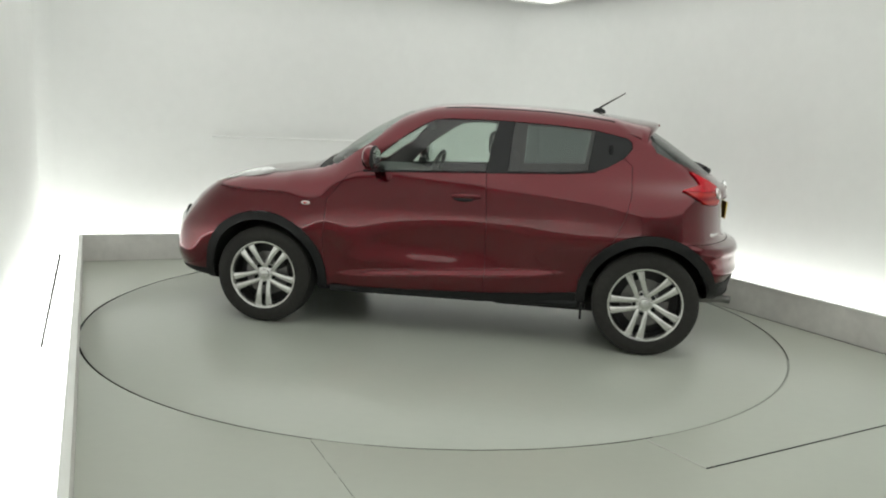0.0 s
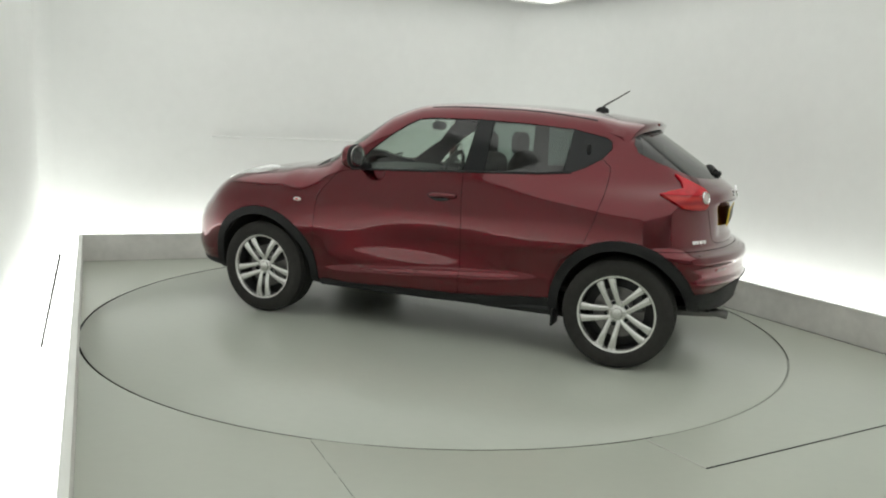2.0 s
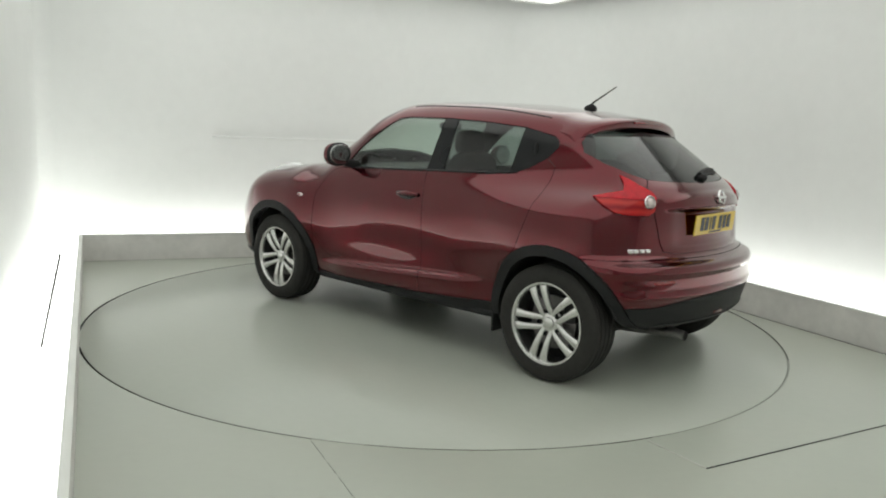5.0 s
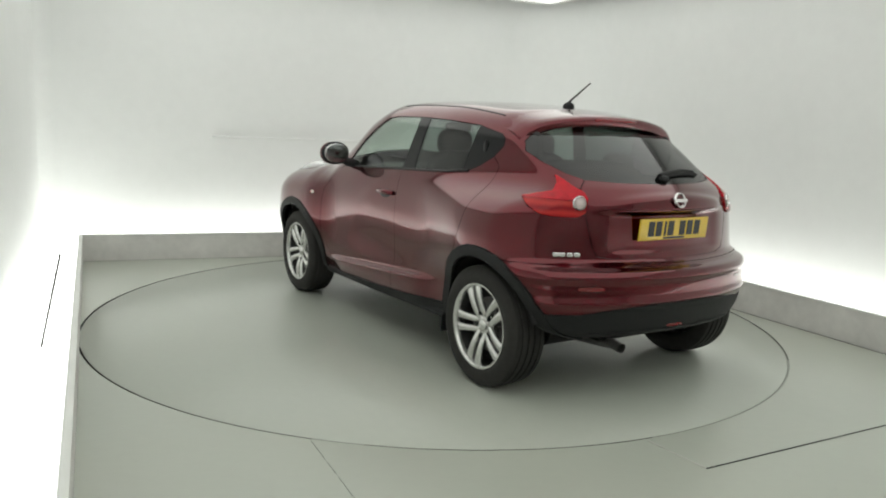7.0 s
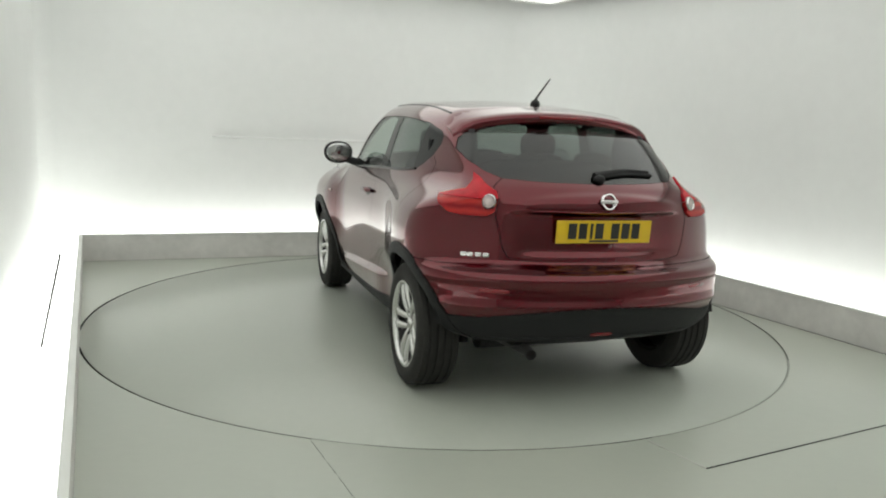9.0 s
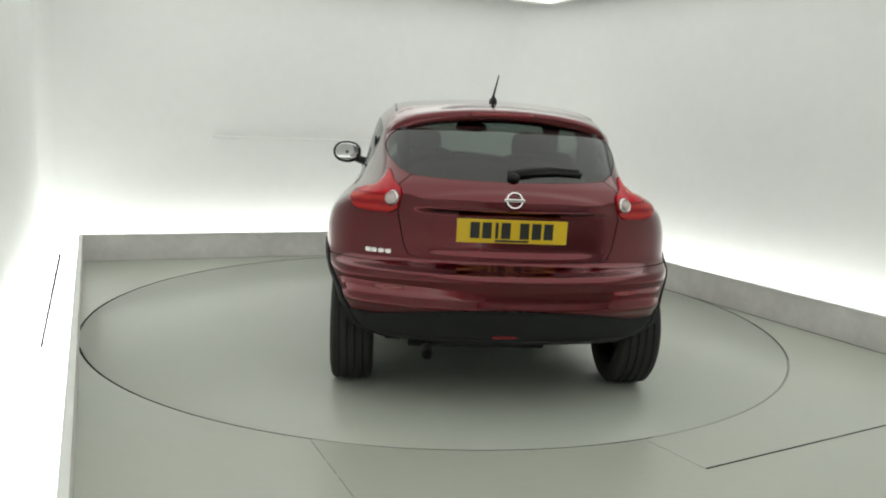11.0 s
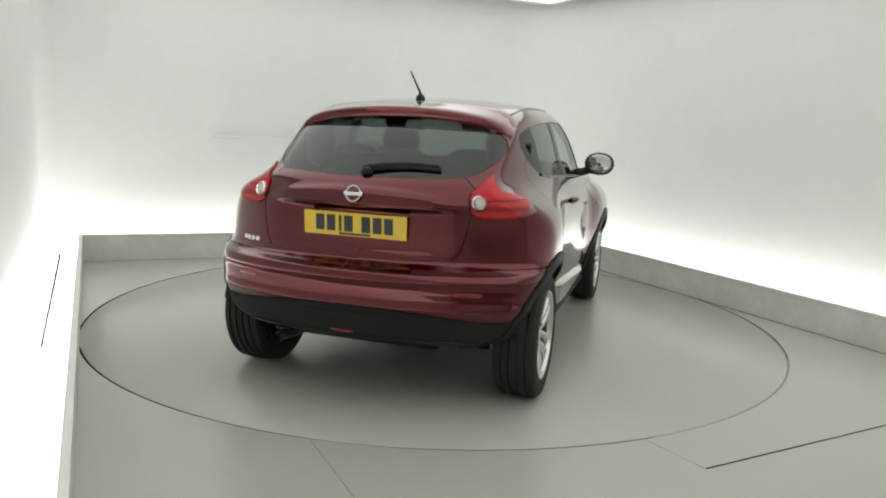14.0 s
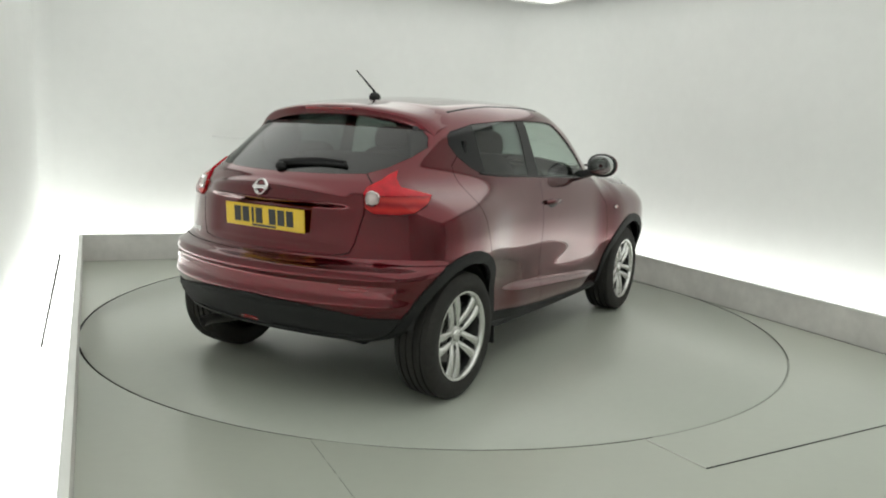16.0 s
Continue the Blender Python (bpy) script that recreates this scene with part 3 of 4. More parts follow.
def panel(faces, mirror, both, lift=0.0, gap=0.0016, depth=0.016):
    """One panel of the skin with a folded rim. mirror: on the right side; both: over both sides."""
    fset = set(faces)
    verts = list({v for f in faces for v in f.verts})
    idx = {v: i for i, v in enumerate(verts)}
    co = np.array([v.co for v in verts])
    nr = body_normal(co)
    rim_edges = [e for f in faces for e in f.edges if sum(g in fset for g in e.link_faces) == 1
                 and not (abs(e.verts[0].co.y) < 1e-4 and abs(e.verts[1].co.y) < 1e-4)]
    shift = {}
    for e in rim_edges:
        f = next(g for g in e.link_faces if g in fset)
        mid = (e.verts[0].co + e.verts[1].co) / 2
        along = (e.verts[1].co - e.verts[0].co).normalized()
        d = f.calc_center_median() - mid
        d = (d - along * d.dot(along))
        if d.length > 1e-9:
            d.normalize()
        for v in e.verts:
            shift.setdefault(v, []).append(d)
    pos = co + nr * lift
    for v, ds in shift.items():
        s = sum(ds, Vector())
        if s.length > 1e-6:
            s.normalize()
            k = idx[v]
            step = np.array(s) * gap
            if abs(v.co.y) < 1e-4:
                step[1] = 0
            pos[k] += step
    out_v, out_n, out_f = [], [], []
    sides = ([1, -1] if both else ([-1] if mirror else [1]))
    for sd in sides:
        base = len(out_v)
        flip = np.array([1, sd, 1])
        out_v += list(pos * flip)
        out_n += list(nr * flip)
        for f in faces:
            q = [base + idx[v] for v in f.verts]
            out_f.append(q if sd > 0 else q[::-1])
        for e in rim_edges:
            a, b = (idx[v] for v in e.verts)
            f = next(g for g in e.link_faces if g in fset)
            pa, pb = pos[a], pos[b]
            qa, qb = pa - nr[a] * (depth + lift), pb - nr[b] * (depth + lift)
            n = np.cross(pb - pa, qa - pa)
            ln = np.linalg.norm(n)
            if ln < 1e-12:
                continue
            n = n / ln
            cen = np.array(f.calc_center_median())
            quad = [pa, pb, qb, qa]
            if n.dot((pa + pb) / 2 - cen) < 0:
                n, quad = -n, quad[::-1]
            k = len(out_v)
            out_v += [p * flip for p in quad]
            out_n += [n * flip] * 4
            out_f.append([k, k + 1, k + 2, k + 3] if sd > 0 else [k + 3, k + 2, k + 1, k])
    return out_v, out_f, out_n


def panel_object(name, data, mat, parent, label=""):
    vs, fs, ns = data
    me = bpy.data.meshes.new(name)
    me.from_pydata([tuple(v) for v in vs], [], fs)
    me.materials.append(mat)
    for p in me.polygons:
        p.use_smooth = True
    me.normals_split_custom_set_from_vertices([tuple(n) for n in ns])
    ob = new(name, me)
    ob.parent = parent
    if label:
        tagged(ob, label)
    return ob


def build_skin(car):
    bm = body_half()
    for ax, az in ARCHES:
        for r in (0.375, 0.435):
            knife(bm, ring_poly(ax, az, r), X, Z, lambda c: c.y > 0.45)
    upper = lambda c: c.y > 0.35 and c.z > 1.0
    knife(bm, DLO, X, Z, upper)
    knife(bm, PILLAR_B, X, Z, upper, False)
    knife(bm, QUARTER[:2], X, Z, upper, False)
    side = lambda c: c.y > 0.45 and c.z < 1.3
    knife(bm, DOOR_F, X, Z, side)
    knife(bm, DOOR_R, X, Z, side)
    knife(bm, SILL[1:6], X, Z, side, False)
    back = lambda c: c.x < -1.0
    knife(bm, REAR_GLASS, Y, Z, back, False)
    knife(bm, TAILGATE, Y, Z, lambda c: c.x < -1.3, False)
    knife(bm, LAMP, (1, 1, 0), Z, lambda c: c.x < -1.2)
    knife(bm, [(-1.25, 1.022), (-0.60, 1.022)], (1, 1, 0), Z, lambda c: c.x < -1.2, False)
    knife(bm, [(-1.098 + 1.35 * (a + 1.098), z) for a, z in ring_poly(-1.098, 1.010, 0.033, 24)], (1, 1, 0), Z, lambda c: c.x < -1.2)
    knife(bm, [(0.62 * k / 10, bumper_edge(0.62 * k / 10)) for k in range(11)] + [(1.0, 0.475)], Y, Z, lambda c: c.x < -1.25, False)
    knife(bm, [(-2.2, 0.715), (-1.25, 0.715)], X, Z, lambda c: True, False)
    knife(bm, [(-1.35, 0.72), (-1.35, 0.3)], X, Z, lambda c: c.y > 0.3, False)
    knife(bm, [(1.4, 0.33), (2.3, 0.33)], X, Z, lambda c: True, False)
    knife(bm, SCREEN, Y, Z, lambda c: c.x > 0.1, False)
    knife(bm, HOOD, X, Y, lambda c: c.z > 0.7, False)
    knife(bm, HEADLAMP, X, Y, lambda c: c.z > 0.6)
    groups = {}
    bm.normal_update()
    for f in bm.faces:
        c = f.calc_center_median()
        groups.setdefault(classify(c, f.normal), []).append(f)
    groups.pop("cut", None)
    one_piece = {
        "body": (M_PAINT, 0, "dark red metallic body shell with swollen wings"), "underbody": (M_UNDER, 0, "black underbody"),
        "rear_window": (M_GLASS_DARK, -0.003, "tinted rear window"), "tailgate": (M_PAINT, 0.0, "dark red tailgate"),
        "lower_bumper": (M_BLACK, 0.004, "black plastic lower rear bumper"), "rear_bumper": (M_PAINT, 0.0, "dark red rear bumper"),
        "cowl": (M_BLACK, -0.002, "black plastic cowl below the windscreen"),
        "windscreen": (M_GLASS, -0.003, "clear windscreen"), "bonnet": (M_PAINT, 0.0, "dark red bonnet")}
    two_piece = {
        "front_lower_bumper": (M_BLACK, 0.004, "black plastic lower front bumper corner"),
        "wheel_arch_trim": (M_BLACK, 0.008, "black plastic wheel arch trim"), "sill_trim": (M_BLACK, 0.008, "black plastic sill"),
        "quarter_trim": (M_GLOSSBLACK, -0.002, "gloss black rear quarter panel with the hidden handle"),
        "pillar_trim": (M_GLOSSBLACK, -0.002, "gloss black pillar trim"), "side_window": (M_GLASS, -0.004, "green-tinted front side window"),
        "rear_side_window": (M_GLASS_SIDE, -0.004, "tinted rear side window"), "tail_lamp": (M_LAMP_RED, 0.010, "red boomerang tail lamp"),
        "reversing_lamp": (M_LAMP_CLEAR, 0.013, "round clear reversing lamp"), "indicator_lamp": (M_LAMP_AMBER, 0.010, "amber-red indicator lens"),
        "headlamp": (M_HEAD, 0.006, "clear headlamp on the front wing"), "front_door": (M_PAINT, 0.0, "dark red front door"),
        "rear_door": (M_PAINT, 0.0, "dark red rear door")}
    made = {}
    for name, faces in groups.items():
        if name in one_piece:
            mat, lift, label = one_piece[name]
            made[name] = panel_object(name, panel(faces, False, True, lift, 0.0036 if name in ("tailgate", "rear_bumper") else 0.0016), mat, car, label)
        else:
            mat, lift, label = two_piece[name]
            split = [faces]
            if name == "wheel_arch_trim":
                split = [[f for f in faces if f.calc_center_median().x > 0], [f for f in faces if f.calc_center_median().x < 0]]
            for fs in split:
                for mirror in (False, True):
                    made[name, mirror] = panel_object(name, panel(fs, mirror, False, lift), mat, car, label)
    # inner lining that closes the seams
    keep = [f for n, fs in groups.items() if n not in ("rear_window", "side_window", "rear_side_window", "windscreen", "wheel_arch_trim") for f in fs]
    vs = list({v for f in keep for v in f.verts})
    idx = {v: i for i, v in enumerate(vs)}
    co = np.array([v.co for v in vs])
    nr = body_normal(co)
    pos = co - nr * 0.014
    pos[co[:, 1] < 1e-4, 1] = 0
    allv = list(pos) + list(pos * np.array([1, -1, 1]))
    k = len(pos)
    fs = [[idx[v] for v in f.verts] for f in keep] + [[k + idx[v] for v in f.verts][::-1] for f in keep]
    alln = list(-nr) + list(-nr * np.array([1, -1, 1]))
    panel_object("inner_lining", (allv, fs, alln), M_UNDER, car, "dark inner lining")
    bm.free()
    return made


# ---------------------------------------------------------------- wheels
def build_wheel(car, x, y, z, right):
    barrel = lathe([(0.06, 0.0), (0.207, -0.01), (0.219, 0.080), (0.223, 0.090), (0.214, 0.080), (0.206, -0.09), (0.215, -0.10)], 48)
    wheel = part("wheel", barrel, M_BARREL, car, "silver ten-spoke alloy wheel with black tyre")
    tyre = [(0.222, -0.098), (0.245, -0.107), (0.278, -0.110), (0.308, -0.104), (0.324, -0.090), (0.3265, -0.066), (0.319, -0.063), (0.319, -0.054), (0.328, -0.052),
            (0.3285, -0.026), (0.320, -0.024), (0.320, -0.015), (0.329, -0.013), (0.329, 0.013), (0.320, 0.015), (0.320, 0.024), (0.3285, 0.026),
            (0.328, 0.052), (0.319, 0.054), (0.319, 0.063), (0.3265, 0.066), (0.324, 0.090), (0.308, 0.104), (0.278, 0.110), (0.240, 0.107), (0.227, 0.096)]
    part("tyre", lathe(tyre, 72), M_RUBBER, wheel, "black rubber tyre with grooved tread")
    part("rim", lathe([(0.213, 0.075), (0.213, 0.092), (0.220, 0.103), (0.231, 0.105), (0.234, 0.096), (0.224, 0.084)], 64), M_ALLOY, wheel, "polished silver rim edge")
    dk = lathe([(0.05, 0.01), (0.150, 0.01), (0.150, 0.024), (0.05, 0.024)], 40)
    part("brake_disc", dk, M_DISC, wheel, "dull steel brake disc")
    part("caliper", box(-0.125, 0.02, 0.05, 0.07, 0.05, 0.12, 0.012), M_BARREL, wheel)

    def spoke_mesh(off, lean):
        b = bmesh.new()
        secs = []
        for k in range(9):
            f = k / 8
            r = 0.040 + f * 0.178
            cx = off * (0.96 + 0.46 * f)
            wd = 0.0150 + 0.0060 * f + 0.007 * f ** 5
            top = 0.090 - 0.024 * (1 - f) ** 2 + 0.006 * sin(pi * f)
            secs.append([b.verts.new((cx + dx * wd, h, r)) for dx, h in ((-1, top - 0.024), (-1, top - 0.006), (-0.62, top), (0.62, top), (1, top - 0.006), (1, top - 0.024))])
        for p, q in zip(secs, secs[1:]):
            for i in range(6):
                b.faces.new((p[i], p[(i + 1) % 6], q[(i + 1) % 6], q[i]))
        b.faces.new(secs[0][::-1])
        b.faces.new(secs[-1])
        bmesh.ops.recalc_face_normals(b, faces=b.faces[:])
        return auto_sharp(b, 60)

    first = {}
    for i in range(5):
        for sgn in (-1, 1):
            if sgn not in first:
                ob = part("spoke", spoke_mesh(sgn * 0.027, 0), M_ALLOY, wheel)
                first[sgn] = ob.data
            else:
                ob = new("spoke", first[sgn])
                ob.parent = wheel
            ob.rotation_euler = (0, 2 * pi * i / 5 + 0.18, 0)
    hub = lathe([(0.0005, 0.078), (0.026, 0.078), (0.031, 0.074), (0.033, 0.066), (0.060, 0.062), (0.080, 0.054), (0.086, 0.03), (0.0005, 0.03)], 32)
    part("hub_cap", hub, M_ALLOY, wheel, "silver hub centre")
    nut = lathe([(0.0005, 0.066), (0.011, 0.066), (0.012, 0.05), (0.0005, 0.05)], 8)
    nm = None
    for i in range(5):
        a = 2 * pi * i / 5 + 0.18
        if nm is None:
            ob = part("lug_nut", nut, M_GLOSSBLACK, wheel)
            nm = ob.data
        else:
            ob = new("lug_nut", nm)
            ob.parent = wheel
        ob.location = (0.066 * sin(a), 0.008, 0.066 * cos(a))
    wheel.location = (x, y, z)
    wheel.rotation_euler = (0, 0.448 if x > 0 else 0.204, pi if right else 0)
    return wheel


# ---------------------------------------------------------------- the car's parts
def skin_x(y, z):
    """The rear face of the body at a place across and a height."""
    lo, hi = -2.3, -0.8
    for _ in range(40):
        m = (lo + hi) / 2
        if float(body_field(np.array([m]), np.array([y]), np.array([z]))[0]) > 0:
            lo = m
        else:
            hi = m
    return hi


def skin_y(x, z):
    lo, hi = 0.0, 1.3
    for _ in range(40):
        m = (lo + hi) / 2
        if float(body_field(np.array([x]), np.array([m]), np.array([z]))[0]) < 0:
            lo = m
        else:
            hi = m
    return lo


def rear_bar(y0, y1, z0, z1, lift, n=10, bevel=True):
    """A bar that follows the rear face."""
    bm = bmesh.new()
    rings = []
    for i in range(n + 1):
        y = y0 + (y1 - y0) * i / n
        e = 1.0 if 0 < i < n else 0.55
        zm, zh = (z0 + z1) / 2, (z1 - z0) / 2 * e
        out = []
        for dz, l in ((-1, -0.02), (-1, lift * 0.6), (-0.7, lift), (0.7, lift), (1, lift * 0.6), (1, -0.02)):
            z = zm + dz * zh
            out.append(bm.verts.new((skin_x(y, z) - l * (e if l > 0 else 1), y, z)))
        rings.append(out)
    for a, b in zip(rings, rings[1:]):
        for i in range(6):
            bm.faces.new((a[i], a[(i + 1) % 6], b[(i + 1) % 6], b[i]))
    bm.faces.new(rings[0][::-1])
    bm.faces.new(rings[-1])
    bmesh.ops.recalc_face_normals(bm, faces=bm.faces[:])
    return auto_sharp(bm, 40)


def skin_top(x, y):
    lo, hi = 0.9, 1.7
    for _ in range(40):
        m = (lo + hi) / 2
        if float(body_field(np.array([x]), np.array([y]), np.array([m]))[0]) < 0:
            lo = m
        else:
            hi = m
    return lo


def build_spoiler(car):
    """The lip over the rear window."""
    bm = bmesh.new()
    rings = []
    n = 24
    for i in range(n + 1):
        y = -0.60 + 1.20 * i / n
        a = abs(y) / 0.54
        tip = -1.318 + 0.085 * a ** 2.4
        root = -1.04
        edge = skin_top(-1.10, y)

        def roof(x):
            if x > -1.10:
                return skin_top(x, y) + 0.003
            return edge + 0.003 + float(top_z(np.array([x]))[0]) - float(top_z(np.array([-1.10]))[0]) - 0.02 * a ** 4 * (-1.10 - x) / 0.2
        end = min(max((abs(y) - 0.44) / 0.16, 0), 1)
        zt = roof(tip) - 0.012 * end * end
        sec = [(root, roof(root) - 0.004), (-1.13, roof(-1.13)), ((tip - 1.13) / 2, roof((tip - 1.13) / 2)), (tip + 0.016, zt + 0.001), (tip + 0.003, zt - 0.009), (tip, zt - 0.024),
               (tip + 0.012 + 0.03 * end, zt - 0.050 - 0.05 * end), (-1.20 + 0.02 * a + 0.06 * end, zt - 0.062 - 0.07 * end)]
        rings.append([bm.verts.new((x, y, z)) for x, z in sec])
    for a, b in zip(rings, rings[1:]):
        for i in range(8):
            bm.faces.new((a[i], a[(i + 1) % 8], b[(i + 1) % 8], b[i]))
    bm.faces.new(rings[0][::-1])
    bm.faces.new(rings[-1])
    bmesh.ops.recalc_face_normals(bm, faces=bm.faces[:])
    sp = part("spoiler", auto_sharp(bm, 45), M_PAINT, car, "dark red roof spoiler lip")
    part("brake_light", box(-1.311, 0, 1.424, 0.02, 0.32, 0.016, 0.004), M_REFLECT, sp, "slim red high brake light")


def build_rear_details(car, skin):
    gate = skin["tailgate"]
    # number plate with bars for its characters
    zc, tilt = 0.884, radians(4)
    px = skin_x(0.0, zc) - 0.006
    m = Matrix.Translation((px, 0, zc)) @ Matrix.Rotation(-tilt, 4, "Y")
    bm = box(0, 0, 0, 0.008, 0.522, 0.112, 0.003)
    for v in bm.verts:
        v.co = m @ v.co
    plate = part("number_plate", bm, M_PLATE, car, "yellow rear number plate with dark bars", smooth=False)
    for y in (0.176, 0.120, 0.073, 0.030, -0.058, -0.115, -0.172):
        wd = 0.014 if y == 0.073 else 0.044
        bm = box(-0.0045, y, 0.004, 0.003, wd, 0.076)
        for v in bm.verts:
            v.co = m @ v.co
        part("character_bar", bm, M_INK, plate, smooth=False)
    bm = box(-0.0045, 0, -0.045, 0.003, 0.16, 0.010)
    for v in bm.verts:
        v.co = m @ v.co
    part("maker_bar", bm, M_INK, plate, smooth=False)
    # garnish over the plate, badge, model lettering as bars
    part("plate_garnish", rear_bar(-0.38, 0.38, 0.958, 0.982, 0.011, 24), M_PAINT, gate, "dark red moulding over the plate")
    bx = skin_x(0.0, 1.03)
    ring = lathe([(0.029, -0.004), (0.033, 0.006), (0.039, 0.006), (0.042, -0.004)], 32, close=True)
    mt = Matrix.Translation((bx - 0.012, 0, 1.032)) @ Matrix.Rotation(pi / 2, 4, "Z") @ Matrix.Rotation(radians(14), 4, "X")
    for v in ring.verts:
        v.co = mt @ v.co
    badge = part("badge", ring, M_CHROME, car, "round chrome badge with a cross bar")
    part("badge_bar", box(bx - 0.015, 0, 1.032, 0.012, 0.096, 0.017, 0.004), M_CHROME, badge)
    for i, y in enumerate((0.672, 0.644, 0.610, 0.576)):
        part("model_bar", rear_bar(y - 0.0135, y + 0.0135, 0.750, 0.770, 0.003, 8), M_CHROME, car, "small chrome lettering bar")
    for s in (1, -1):
        part("reflector", rear_bar(s * 0.50, s * 0.63, 0.598, 0.616, 0.002, 6), M_REFLECT, car, "red rear reflector")
    part("fog_lamp", rear_bar(-0.04, 0.08, 0.384, 0.402, 0.010, 6), M_REFLECT, car, "red rear fog lamp")
    part("bumper_lip", rear_bar(-0.58, 0.58, 0.356, 0.380, 0.014, 24), M_BLACK, car, "black plastic bumper lip")
    for s in (1, -1):
        ring = lathe([(0.027, 0.0), (0.031, 0.006), (0.035, 0.0), (0.031, -0.006)], 28, close=True)
        ly = next(k * 0.002 for k in range(200, 400) if skin_x(k * 0.002, 1.010) + k * 0.002 > -1.098)
        place = Vector((skin_x(ly, 1.010) - 0.013, s * (ly + 0.007), 1.013))
        turn = Vector((-0.86, s * 0.44, 0.26)).to_track_quat("Y", "Z").to_matrix().to_4x4()
        for v in ring.verts:
            v.co = Matrix.Translation(place) @ turn @ v.co
        lamp = skin["reversing_lamp", s < 0]
        part("lamp_ring", ring, M_CHROME, lamp, "thin chrome ring")
        dome = ellipsoid(0, 0, 0, 0.021, 0.012, 0.021)
        for v in dome.verts:
            v.co = Matrix.Translation(place) @ turn @ v.co
        part("lens", dome, M_LAMP_CLEAR, lamp, "pale domed lens")
    # wiper on the rear glass
    pts = [(skin_x(y, z) - 0.018, y, z) for y, z in ((0.01, 1.145), (-0.09, 1.160), (-0.21, 1.170), (-0.345, 1.166))]
    wiper = part("rear_wiper", tube(pts, [0.017, 0.017, 0.014, 0.008], 8), M_BLACK, car, "black rear wiper resting on the glass")
    pts = [(skin_x(y, z) - 0.008, y, z) for y, z in ((-0.01, 1.138), (-0.11, 1.150), (-0.23, 1.156), (-0.36, 1.150))]
    part("blade", tube(pts, 0.010, 6), M_BLACK, wiper)
    px, pz = skin_x(-0.01, 1.13), 1.13
    part("pivot", ellipsoid(px - 0.012, -0.01, pz, 0.025, 0.03, 0.022), M_BLACK, wiper)
    # exhaust
    part("exhaust_pipe", tube([(-1.40, 0.372, 0.275), (-1.70, 0.374, 0.300), (-1.78, 0.376, 0.310), (-1.845, 0.380, 0.303)], 0.026, 16, caps=False), M_DISC, car, "polished steel exhaust tail pipe")
    ex = tube([(-1.30, -0.28, 0.27), (-1.30, 0.45, 0.27)], 0.085, 20)
    part("silencer", ex, M_UNDER, car, "dark exhaust silencer")
    part("heat_shield", box(-1.66, 0.24, 0.325, 0.16, 0.40, 0.012, 0.004), M_BARREL, car, "dark grey heat shield over the exhaust")
    # low black blocks added to keep light off the floor under the car
    part("shade_tank", box(-0.62, 0.0, 0.225, 0.70, 1.05, 0.09, 0.03), M_UNDER, car, "black tank block added to deepen the shade under the car")
    part("shade_floor_tray", box(0.30, 0.0, 0.228, 1.05, 1.20, 0.05, 0.02), M_UNDER, car, "black underfloor tray added to deepen the shade under the car")
    part("shade_engine_tray", box(1.35, 0.0, 0.225, 0.95, 0.92, 0.06, 0.02), M_UNDER, car, "black tray under the engine added to deepen the shade below")
    for sd in (1, -1):
        part("trailing_arm", tube([(-0.80, sd * 0.50, 0.30), (-1.10, sd * 0.55, 0.24), (-1.262, sd * 0.62, 0.27)], 0.032, 10), M_UNDER, car, "black trailing arm")
        part("damper", tube([(-1.36, sd * 0.55, 0.24), (-1.30, sd * 0.54, 0.60)], 0.030, 10), M_UNDER, car, "black rear damper")
    part("rear_axle", tube([(-1.262, -0.66, 0.29), (-1.262, 0.66, 0.29)], 0.035, 12), M_UNDER, car)


